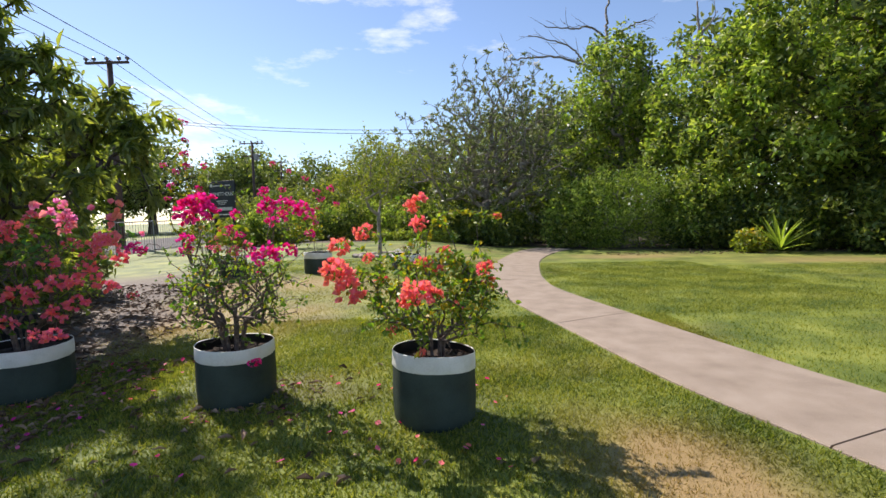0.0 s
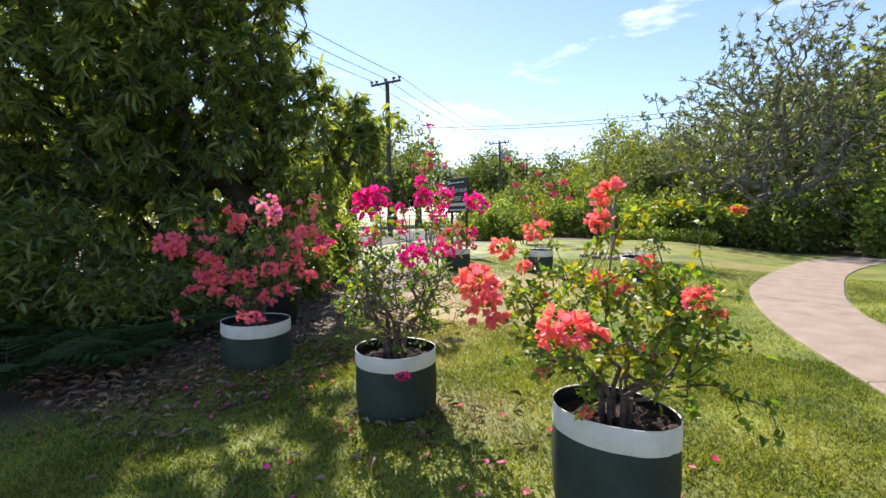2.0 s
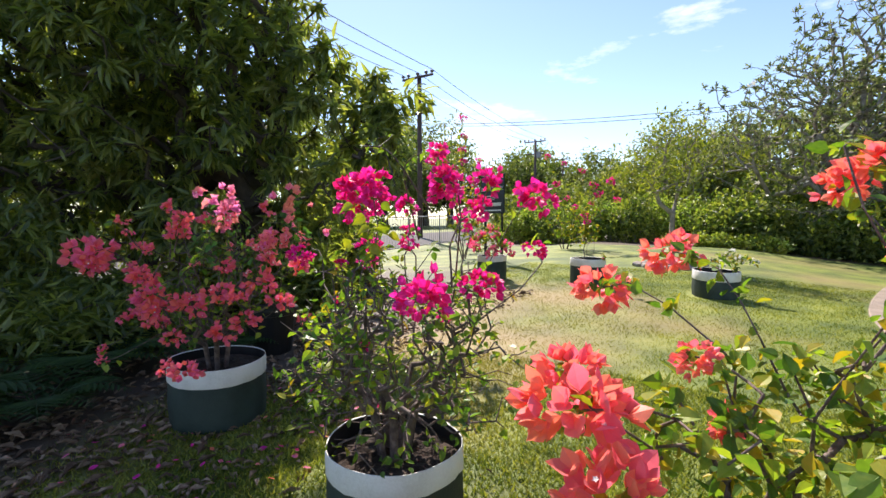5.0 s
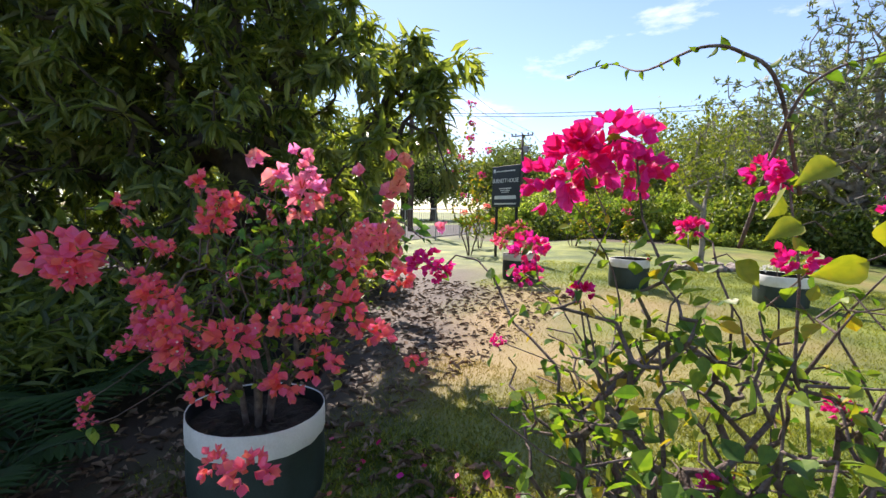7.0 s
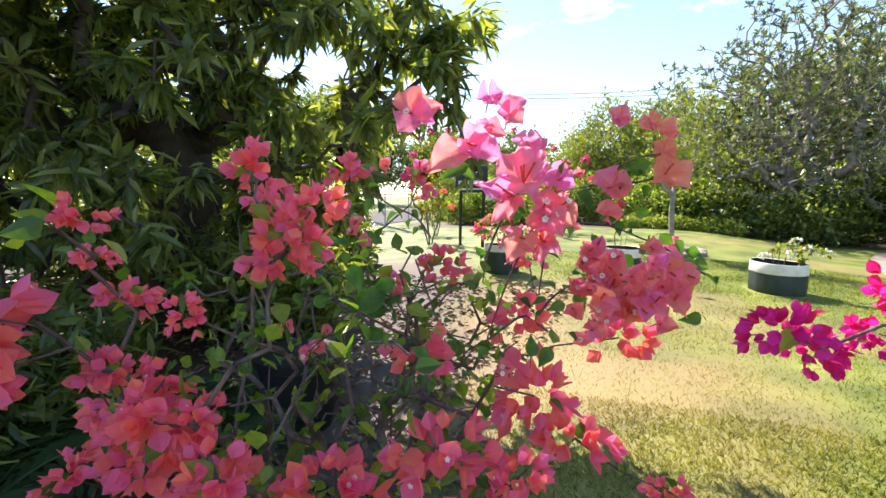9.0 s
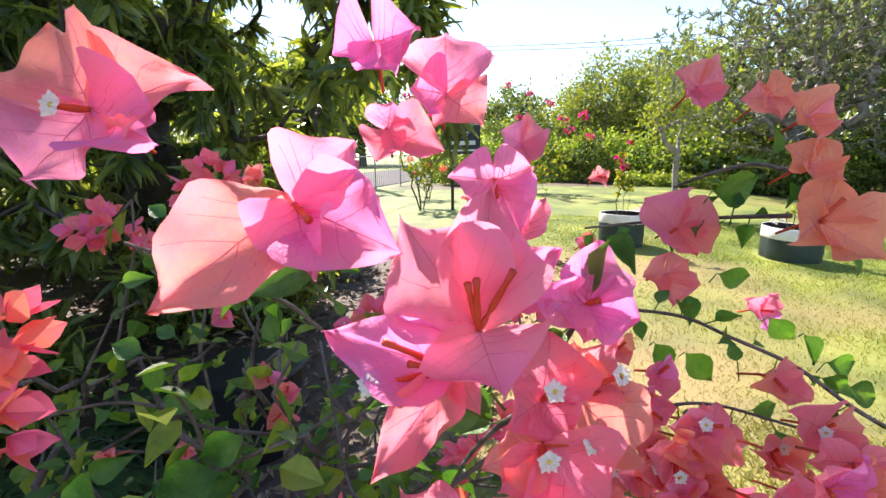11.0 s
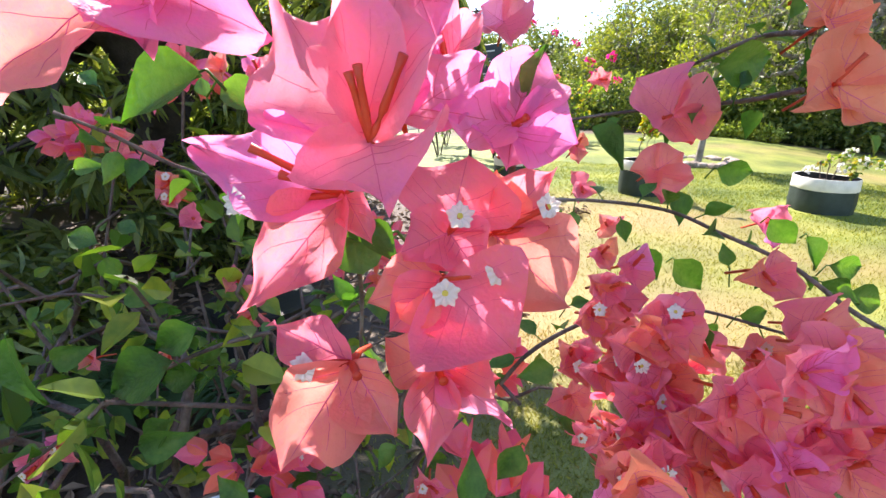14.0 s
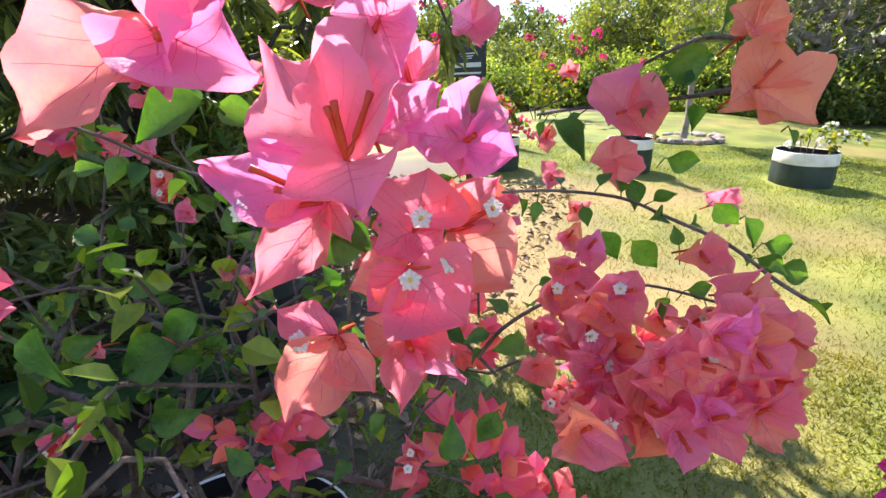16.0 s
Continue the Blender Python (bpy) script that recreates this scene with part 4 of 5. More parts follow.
# bright shrubs right of the path, dark ones at its end
shrub("feathery bright green shrub at the lawn's edge", (7.6, 19.6), 2.3, 1.5, 3.5, 420, 40, SMALL, 0.16, [LEAF_LIGHT, LEAF_MID], 61, 0.15, width=0.5, spread=0.22)
shrub("glossy green shrub beside the path", (5.9, 20.4), 1.5, 1.3, 2.9, 300, 36, SMALL, 0.17, [LEAF_LIGHT, LEAF_MID], 62, 0.5, spread=0.2)
shrub("dark green shrub at the lawn's edge", (10.4, 18.6), 1.7, 1.3, 3.0, 300, 36, SMALL, 0.18, [LEAF_MID, LEAF_LIGHT], 63, 0.2, spread=0.2)
for x, y, rx, h, seed in ((-0.6, 22.6, 1.7, 1.7, 64), (2.2, 22.2, 1.8, 1.6, 65), (0.8, 24.5, 2.4, 3.2, 66), (4.2, 25.5, 2.4, 3.0, 67), (7.0, 24.5, 2.6, 4.5, 68), (12.5, 23, 2.8, 6.0, 69)):
    shrub("dark shrub in the shade behind the path", (x, y), rx, 1.2, h, 240, 32, SMALL, 0.2, [LEAF_MID, LEAF_DARK], seed, 0.4, group="shade shrubs", spread=0.24)

for x, y, rx, h, seed in ((11.6, 18.0, 1.5, 2.6, 161), (13.2, 16.8, 1.5, 2.4, 162), (14.8, 15.0, 1.5, 2.6, 163), (16.2, 13.2, 1.6, 2.6, 164), (17.4, 11.0, 1.6, 2.8, 165), (18.4, 14.6, 2.0, 4.0, 166), (15.5, 18.6, 2.2, 4.0, 167)):
    shrub("dark shrub at the foot of the shade tree", (x, y), rx, 1.1, h, 210, 34, SMALL, 0.2, [LEAF_MID, LEAF_DARK], seed, 0.5, group="shade shrubs", spread=0.22)


def yucca(place, seed):
    """A rosette of stiff sword leaves."""
    rng = np.random.default_rng(seed)
    x, y = place
    ob = thing("yucca", "spiky green yucca with stiff sword-shaped leaves", "yucca", (x, y, float(ground_z(x, y))))
    sword = blade((0.03, 0.045, 0.04, 0.025, 0.0), 0.12, 0.012)
    for k in range(34):
        a, up = 2.4 * k, 0.25 + 1.9 * k / 34
        h = Heap()
        d = unit(np.array((math.cos(a), math.sin(a), up)))
        scatter(h, sword, np.array([(d[0] * 0.08, d[1] * 0.08, 0.1 + 0.25 * k / 34)]), d[None], np.array([(-d[0] * up, -d[1] * up, 1.0)]), [rng.uniform(1.0, 1.35)])
        part("leaf", h.mesh("leaf", [LEAF_LIGHT if k % 3 else LEAF_MID]), ob)


yucca((11.3, 15.5), 168)
shrub("yellow-leaved weed beside the yucca", (10.6, 15.9), 0.45, 0.4, 0.8, 40, 16, OVATE, 0.14, [LEAF_HEDGE, LEAF_GOLD], 169, 0.4, spread=0.1)

# the hedge and garden bed that close the lawn
HEDGE = (("yellow-green croton shrub in the garden bed", LEAF_HEDGE, LEAF_LIGHT), ("leafy green garden shrub in the bed", LEAF_LIGHT, LEAF_MID), ("dense dull green hedge shrub", LEAF_MID, LEAF_HEDGE))
for k, x in enumerate(np.arange(-10.6, -0.8, 1.15)):
    label, a, b = HEDGE[k % 3]
    shrub(label, (x, 23.4 + 0.5 * math.sin(2.3 * k)), 0.95, 0.8, 1.5 + 0.7 * abs(math.sin(1.7 * k)), 110, 26, SMALL, 0.15, [a, b], 70 + k, 0.35, group="garden bed shrubs")
for k, x in enumerate(np.arange(-12, 2.5, 2.4)):
    shrub("tall hazy green shrub behind the garden bed", (x, 26.5 + 0.7 * math.sin(3.1 * k)), 1.8, 1.2, 2.6 + 0.8 * abs(math.sin(2.1 * k)), 150, 28, SMALL, 0.22, [LEAF_FAR, LEAF_HEDGE], 90 + k, 0.3, group="back shrubs", spread=0.25)
for k, x in enumerate(np.arange(-3.0, 0.6, 0.75)):
    shrub("low yellow-green border plant along the lawn", (x, 21.3 - 0.1 * k), 0.5, 0.35, 0.42, 50, 22, SMALL, 0.11, [LEAF_HEDGE, LEAF_LIGHT], 110 + k, 0.3, group="border plants", spread=0.08)

# dark undergrowth below the mango tree; the tall outer shrubs are added to close bright gaps
for k, (x, y, rx, h) in enumerate(((-6.4, 4.0, 0.8, 0.8), (-7.4, 3.2, 1.1, 1.7), (-8.6, 2.4, 1.3, 2.0), (-6.6, 6.6, 0.9, 1.1), (-7.9, 8.6, 1.4, 1.7), (-9.6, 9.8, 1.6, 2.2), (-10.4, 7.6, 1.5, 1.5), (-10.8, 11.0, 1.3, 2.4), (-11.3, 11.6, 1.6, 2.9), (-12.0, 9.4, 1.6, 2.8), (-11.9, 6.8, 1.6, 2.8), (-11.6, 4.4, 1.6, 2.8), (-11.0, 2.0, 1.6, 2.8))):
    shrub("dark leafy undergrowth beneath the mango tree", (x, y), rx, 0.9, h, 150, 30, MANGO, 0.17, [LEAF_DARK, LEAF_BOUG], 120 + k, 0.03, "undergrowth", "undergrowth", spread=0.12, bark=BARK_DARK)


def fern(place, seed, size=0.8):
    """A tuft of arching fronds, each a rib with paired leaflets."""
    rng = np.random.default_rng(seed)
    x, y = place
    ob = thing("fern", "dark green fern with arching fronds in the shade", "fern", (x, y, float(ground_z(x, y))), "ferns under the tree")
    for k in range(11):
        a = 2 * math.pi * k / 11 + rng.normal() * 0.2
        n, L = 16, size * rng.uniform(0.8, 1.2)
        s = np.linspace(0, 1, n)
        line = np.c_[np.cos(a) * s * L * 0.8, np.sin(a) * s * L * 0.8, L * (0.95 * s - 0.75 * s * s)]
        h = Heap()
        tube(h, line, np.linspace(0.007, 0.002, n), 4)
        out = np.array((-math.sin(a), math.cos(a), 0))
        way = unit(np.gradient(line, axis=0))
        for sgn in (-1, 1):
            scatter(h, blade((0.03, 0.13, 0.0), 0.1, 0.05), line[2:], out * sgn + way[2:] * 0.5, (0, 0, 1) + way[2:] * 0, L * 0.26 * np.sin(np.pi * np.clip(s[2:] * 0.85 + 0.15, 0, 1)) + 0.02)
        part("frond", h.mesh("frond", [FERN]), ob)


for k, (x, y) in enumerate(((-4.7, 3.0), (-5.4, 3.6), (-4.9, 2.2), (-5.9, 2.6), (-5.0, 4.6), (-6.6, 2.2))):
    fern((x, y), 140 + k, 0.75 + 0.12 * (k % 3))

# tall magenta bougainvilleas in the bed by the signboard
bougainvillea("tall leggy magenta bougainvillea in the bed by the signboard", (-8.3, 14.6, 0.1), [(-8.35, 14.6, 4.62, 1.5), (-8.32, 14.6, 4.05, 1.3), (-8.3, 14.5, 3.6, 1.5), (-9.2, 14.8, 3.3, 1.3), (-8.2, 14.4, 3.2, 1.5), (-7.7, 14.5, 3.2, 1.3), (-8.6, 14.5, 3.05, 1.2), (-8.8, 14.5, 2.6, 1.4), (-7.9, 14.5, 2.5, 1.4), (-9.0, 14.6, 2.2, 1.2), (-8.5, 14.5, 1.9, 1.2)], MAGENTA_HEADS, ((-8.3, 14.6, 1.7), (0.7, 0.5, 1.2)), 41, 700, 0.10, 0.7, 60, 5, 0.6, 0.005)
bougainvillea("magenta bougainvillea bush in the garden bed", (-6.0, 17.6, 0.15), [(-6.8, 17.9, 3.64, 1.5), (-6.0, 17.5, 3.3, 1.3), (-5.4, 17.5, 3.0, 1.4), (-6.3, 17.5, 2.6, 1.6), (-5.0, 17.5, 2.5, 1.7), (-4.4, 17.4, 2.6, 1.7), (-4.8, 17.4, 2.2, 1.7), (-5.6, 17.5, 1.8, 1.3), (-4.2, 17.4, 2.0, 1.3), (-5.9, 17.5, 2.1, 1.3)], MAGENTA_HEADS, ((-5.6, 17.7, 1.2), (1.1, 0.6, 0.9)), 42, 900, 0.10, 0.5, 70, 5, 0.5, 0.005)
bougainvillea("red-flowered bougainvillea in front of the fence", (-9.2, 17.0, 0.15), [(-9.2 + a, 16.9, z, 1.5) for a, z in ((-0.6, 1.4), (-0.2, 1.8), (0.3, 1.6), (0.6, 1.1), (0.0, 1.2), (-0.4, 0.9))], ORANGE_HEADS, ((-9.2, 17, 1.0), (0.7, 0.5, 0.6)), 43, 500, 0.08, 0.3, 50, 4, 0.3, 0.004)


# ---- far trees, poles and wires ----
def far_tree(label, x, y, r, h, seed):
    return tree("far_tree", label, (x, y, 0.2), (x, y, h * 0.3), [(x, y, h * 0.6, r, r, h * 0.38), (x + r * 0.6, y, h * 0.5, r * 0.7, r * 0.7, h * 0.3), (x - r * 0.6, y, h * 0.48, r * 0.7, r * 0.7, h * 0.3)], 170, 34, SMALL, 0.5, [LEAF_FAR, LEAF_MID], BARK_DARK, seed, 0.04, 0.6, 0.1, 0, 0.3, 1.5, shell=0.4, group="trees beyond the road")


round_tree = far_tree("round hazy green tree in the distance", -17.6, 61, 4.0, 10.0, 150)
wide_tree = far_tree("broad hazy green tree beyond the road", -36, 55, 5.5, 11.5, 151)
for x, y, s in ((-44, 50, 1.30), (-29, 62, 1.10), (-50, 44, 1.43), (-54, 32, 1.30), (-58, 20, 1.43), (-56, 8, 1.30), (-33, 78, 1.43), (-46, 62, 1.56), (-8, 66, 0.98), (0, 62, 1.17), (8, 56, 1.30), (16, 50, 1.43), (24, 42, 1.56), (30, 30, 1.56), (33, 18, 1.56), (34, 6, 1.56)):
    twin = copy_thing(wide_tree if int(x) % 2 == 0 else round_tree, pose(x, y, 0.2, 0, 0, 37 * x))
    twin.scale = (s, s, s)


def power_pole(x, y, top, arm, lower, seed, lamp=False):
    ob = thing("power_pole", "rusty steel power pole with crossarms and insulators", "power pole", (x, y, 0.1), "power poles along the road")
    h = Heap()
    tube(h, [(0, 0, -0.3), (0, 0, top * 0.5), (0, 0, top)], (0.17, 0.15, 0.13), 10)
    part("pole", h.mesh("pole", [POLE], True), ob)
    for z, w in ((top - 0.15, arm), (top - lower, arm * 0.85)):
        h = Heap()
        box(h, (w, 0.12, 0.12), (0, -0.18, z), None, 0.01)
        arm_ob = part("crossarm", h.mesh("crossarm", [POLE]), ob)
        for s in (-0.48, -0.3, 0.0, 0.28, 0.47) if z > top - 1 else (0.3, 0.47):
            h = Heap()
            tube(h, [(s * w, -0.18, z + 0.05), (s * w, -0.18, z + 0.12), (s * w, -0.18, z + 0.16), (s * w, -0.18, z + 0.24), (s * w, -0.18, z + 0.3)], (0.03, 0.04, 0.10, 0.11, 0.04), 8)
            part("insulator", h.mesh("insulator", [INSULATOR], True), arm_ob)
    if lamp:
        h = Heap()
        box(h, (0.5, 0.4, 0.7), (0.45, -0.1, top - 1.6), None, 0.05)
        part("transformer", h.mesh("transformer", [STEEL]), ob, "grey transformer box")
    return ob


POLES = ((-17.6, 24.3, 9.9, 2.3, 2.3), (-21.2, 50, 9.9, 2.5, 1.5), (-27.2, 75, 11.0, 2.5, 1.5))
for k, (x, y, top, arm, lower) in enumerate(POLES):
    power_pole(x, y, top, arm, lower, k, k == 1)


def wire(a, b, sag, label):
    s = np.linspace(0, 1, 20)[:, None]
    a, b = np.array(a, float), np.array(b, float)
    line = a + (b - a) * s
    line[:, 2] -= sag * 4 * (s * (1 - s))[:, 0]
    h = Heap()
    tube(h, line, 0.016, 4)
    tagged(new("overhead_wire", h.mesh("overhead_wire", [WIRE])), label, "wire", "overhead wires")


LINE_LABEL = "thin dark overhead power wire against the sky"
before = (-13.0, -6.0, 9.9, 2.3, 2.3)
for p, q in ((before, POLES[0]), (POLES[0], POLES[1]), (POLES[1], POLES[2])):
    for s in (-0.48, 0.0, 0.47):
        wire((p[0] + s * p[3], p[1] - 0.18, p[2] + 0.25), (q[0] + s * q[3], q[1] - 0.18, q[2] + 0.25), 0.5, LINE_LABEL)
wire((-17.6, 24.1, 7.1), (12, 34, 8.6), 0.9, "overhead service wire running above the garden")
wire((-17.6, 24.1, 7.0), (12, 34.4, 8.4), 0.95, "overhead service wire running above the garden")


# ---- signboard ----
def signboard():
    ob = thing("signboard", "navy board with white lettering on two dark posts", "sign", (-6.75, 13.68, 0.1))
    turn = Matrix.Rotation(radians(-27), 3, "Z")

    def piece(name, size, at, mat, parent, bevel=0.004, label=""):
        h = Heap()
        box(h, size, turn @ Vector(at), turn, bevel)
        return part(name, h.mesh(name, [mat]), parent, label)

    for x in (-0.42, 0.42):
        piece("post", (0.07, 0.05, 2.6), (x, 0.04, 1.2), BLACK, ob)
    board = piece("board", (1.16, 0.035, 1.10), (0, 0, 1.99), NAVY, ob, 0.006)
    for z, hgt, w in ((2.40, 0.03, 0.78), (1.70, 0.095, 0.9), (1.53, 0.04, 0.9), (1.94, 0.025, 0.5), (1.885, 0.02, 0.4), (1.84, 0.018, 0.3)):
        piece("line_of_text", (w, 0.006, hgt), (0.0, -0.021, z), LETTER, board, 0.0)
    piece("emblem", (0.09, 0.006, 0.10), (-0.47, -0.021, 2.42), LETTER, board, 0.0)
    words = bpy.data.curves.new("lettering", "FONT")
    words.body, words.align_x, words.align_y, words.size, words.extrude = "BURNETT HOUSE", "CENTER", "CENTER", 0.155, 0.003
    words.space_character = 0.88
    words.materials.append(LETTER)
    text = new("lettering", words)
    text.parent = board
    text.matrix_local = turn.to_4x4() @ Matrix.Translation((0, -0.024, 2.14)) @ pose(0, 0, 0, 90, 0, 0)


signboard()


# ---- stone ring ----
def stone_mesh(seed):
    rng = np.random.default_rng(seed)
    bm = bmesh.new()
    bmesh.ops.create_icosphere(bm, subdivisions=1, radius=1)
    for v in bm.verts:
        v.co = Vector((v.co.x, v.co.y * 0.8, v.co.z * 0.55)) * float(rng.uniform(0.8, 1.15))
    me = bpy.data.meshes.new("stone")
    bm.to_mesh(me)
    bm.free()
    me.materials.append(STONE)
    return me


STONES = [stone_mesh(k) for k in range(5)]


def stone_ring(x, y, radius, count, seed):
    rng = np.random.default_rng(seed)
    ring = thing("stone_ring", "ring of rough pale stones round the young tree", "stone border", (x, y, float(ground_z(x, y))))
    for k in range(count):
        a = 2 * math.pi * k / count + rng.normal() * 0.04
        r = radius + rng.normal() * 0.07
        ob = part("stone", STONES[k % 5], ring)
        s = rng.uniform(0.10, 0.17)
        ob.location, ob.scale, ob.rotation_euler = (math.cos(a) * r, math.sin(a) * r, 0.03), (s, s, s), (0, 0, rng.uniform(0, 6))


stone_ring(-2.15, 14.3, 0.7, 26, 5)


def nursery_pot(x, y):
    ob = thing("nursery_pot", "black plastic nursery pot standing in the leaf litter", "plant pot", (x, y, float(ground_z(x, y)) + 0.0))
    h = Heap()
    tube(h, [(0, 0, 0), (0, 0, 0.02), (0, 0, 0.42), (0, 0, 0.43), (0, 0, 0.48), (0, 0, 0.485)], (0.2, 0.205, 0.26, 0.28, 0.285, 0.26), 24)
    part("body", h.mesh("body", [BLACK], False), ob)


nursery_pot(-4.75, 5.0)


# ---- the near blooms of the coral plant ----
BLOOM_PINK = surface("pink_papery_bract", [(0.94, 0.28, 0.64), (0.95, 0.31, 0.55), (0.95, 0.34, 0.45)], 22, 0.6, 0.35, 420, 0.55, 0.45, random_object=True, through_colour=(1.1, 1.0, 1.0), spec=0.25)
BLOOM_SALMON = surface("salmon_papery_bract", [(0.95, 0.25, 0.40), (0.96, 0.29, 0.33), (0.96, 0.35, 0.29)], 22, 0.6, 0.35, 420, 0.55, 0.45, random_object=True, through_colour=(1.1, 1.0, 1.0), spec=0.25)
BLOOM_ORANGE = surface("orange_papery_bract", [(0.93, 0.31, 0.19), (0.95, 0.38, 0.25)], 22, 0.6, 0.35, 420, 0.55, 0.45, random_object=True, through_colour=(1.1, 1.0, 1.0), spec=0.25)
VEIN = surface("bract_vein", [(0.80, 0.13, 0.28), (0.84, 0.17, 0.30)], 30, 0.6, 0.0, 100)
NEAR_LEAF = surface("near_bougainvillea_leaf", [(0.035, 0.11, 0.02), (0.07, 0.18, 0.03), (0.12, 0.24, 0.05)], 30, 0.42, 0.25, 220, 0.35, 0.3, random_object=True, through_colour=(1.7, 1.8, 0.6))
FACE, RIGHT, UPWARD = np.array((0.406, -0.860, 0.310)), np.array((0.904, 0.427, -0.002)), np.array((-0.131, 0.281, 0.951))


def bract_sheet(length, width, seed, cup=0.25, bend=0.2):
    """One papery bract: pointed oval outline, cupped, with a wavy margin and raised veins."""
    rng = np.random.default_rng(seed)
    nu, nv = 13, 17
    u, v = np.meshgrid(np.linspace(-1, 1, nu), np.linspace(0, 1, nv))
    half = np.interp(v, (0, 0.06, 0.2, 0.36, 0.5, 0.66, 0.8, 0.92, 1.0), (0.14, 0.46, 0.86, 1.0, 0.93, 0.70, 0.40, 0.14, 0.0))
    x = u * half * width / 2
    y = v * length
    a, b, c = rng.uniform(0, 6, 3)
    z = cup * width * (u * u) * half * 0.5 + bend * length * (v - v * v * 1.5)
    z = z + length * 0.09 * np.sin(6 * v + a) * u + length * 0.15 * np.sin(8 * v + 2.2 * u + b) * u * u + length * 0.08 * np.sin(15 * v + c) * np.abs(u) ** 3
    z = z + length * 0.012 * np.cos(9.0 * (np.abs(u) * 1.1 - v) * 2.0) * (1 - np.abs(u) ** 4)
    z = z - 0.05 * length * np.exp(-(u / 0.3) ** 2) * np.sin(np.pi * v)
    return x, y, z, nu, nv


def bract(name, at, way, face, length, width, mat, parent, seed, cup=0.25, bend=0.2):
    x, y, z, nu, nv = bract_sheet(length, width, seed, cup, bend)
    way = unit(way)
    side = unit(np.cross(way, face))
    up = np.cross(side, way)
    pts = np.asarray(at) + x[..., None] * side + y[..., None] * way + z[..., None] * up
    t = []
    for j in range(nv - 1):
        for i in range(nu - 1):
            c = j * nu + i
            t += [(c, c + 1, c + nu + 1), (c, c + nu + 1, c + nu)]
    h = Heap()
    h.add(pts.reshape(-1, 3), t)
    mid = nu // 2
    tube(h, pts[:-1, mid] + up * 0.0002, np.linspace(0.0004, 0.00015, nv - 1), 5, 1)
    for j in (1, 3, 6):
        for k in (-1, 1):
            rib = np.array([pts[j + i, mid + k * i] for i in range(6)]) + up * 0.0002
            tube(h, rib, np.linspace(0.0002, 0.00008, 6), 4, 1)
    ob = part(name, h.mesh(name, [mat, VEIN], True), parent)
    return ob, pts, up


def white_star(at, way, size, parent):
    """The small true flower: a red tube that opens into a crimped white star with a yellow eye."""
    way = unit(way)
    h = Heap()
    a = unit(np.cross(way, (0.2, 0.3, 0.9)))
    b = np.cross(way, a)
    n = 40
    rings = [np.asarray(at) + way * size * 0.12]
    v, t = [rings[0]], []
    for rr, up in ((0.24, 0.02), (0.6, 0.16), (1.0, 0.05)):
        for k in range(n):
            q = 2 * math.pi * k / n
            r = size * 0.5 * rr * (1 + (0.10 * math.cos(5 * q) + 0.09 * math.cos(10 * q)) * (rr > 0.3))
            v.append(np.asarray(at) + (a * math.cos(q) + b * math.sin(q)) * r + way * size * (up + 0.05 * math.cos(10 * q) * rr))
    for k in range(n):
        t.append((0, 1 + k, 1 + (k + 1) % n))
    for i in range(2):
        for k in range(n):
            p, q = 1 + i * n + k, 1 + i * n + (k + 1) % n
            t += [(p, p + n, q + n), (p, q + n, q)]
    h.add(v, t)
    m = np.zeros(len(t))
    m[:n] = 1
    ob = part("white_flower", mesh_of("white_flower", np.array(v), np.array(t), [WHITE, YELLOW], m, True), parent)
    return ob


coral_plant = [o for o in bpy.data.objects if o.parent is None and o.name.startswith("bougainvillea") and "coral-pink" in str(o.get("label"))][0]
CORAL_BASE = np.array(coral_plant.location)


def bloom(at, mat, bracts, seed, tubes=(), stars=()):
    """One large near flower: bracts as (turn, length, width, lift towards the viewer), tubes as (turn, length, lift), stars on tubes."""
    at = np.asarray(at, float) - CORAL_BASE
    h = Heap()
    tube(h, [at - FACE * 0.05 - UPWARD * 0.004, at - FACE * 0.02, at], (0.0012, 0.0014, 0.0022), 6)
    for turn, length, lift in tuple(tubes) + tuple(stars):
        d = unit(RIGHT * math.cos(radians(turn)) + UPWARD * math.sin(radians(turn)) + FACE * lift)
        s = np.linspace(0, 1, 6)[:, None]
        line = at + d * s * length + FACE * 0.004 * s * s
        tube(h, line, (0.0012, 0.0016, 0.0019, 0.0017, 0.0015, 0.0021), 7)
    body = part("flower", h.mesh("flower", [TUBE], True), coral_plant, "papery bougainvillea flower with red tubes")
    for k, (turn, length, width, lift) in enumerate(bracts):
        d = unit(RIGHT * math.cos(radians(turn)) + UPWARD * math.sin(radians(turn)) + FACE * lift)
        face = FACE - d * np.dot(FACE, d)
        bract("bract", at, d, face, length, width * 1.04, mat[k % len(mat)], body, seed * 10 + k, 0.34 + 0.2 * ((seed + k) % 3), 0.2 - 0.14 * ((seed + k) % 2))
    for turn, length, lift in stars:
        d = unit(RIGHT * math.cos(radians(turn)) + UPWARD * math.sin(radians(turn)) + FACE * lift)
        white_star(at + d * length + FACE * 0.004, unit(d * 0.4 + FACE), 0.0108, body)


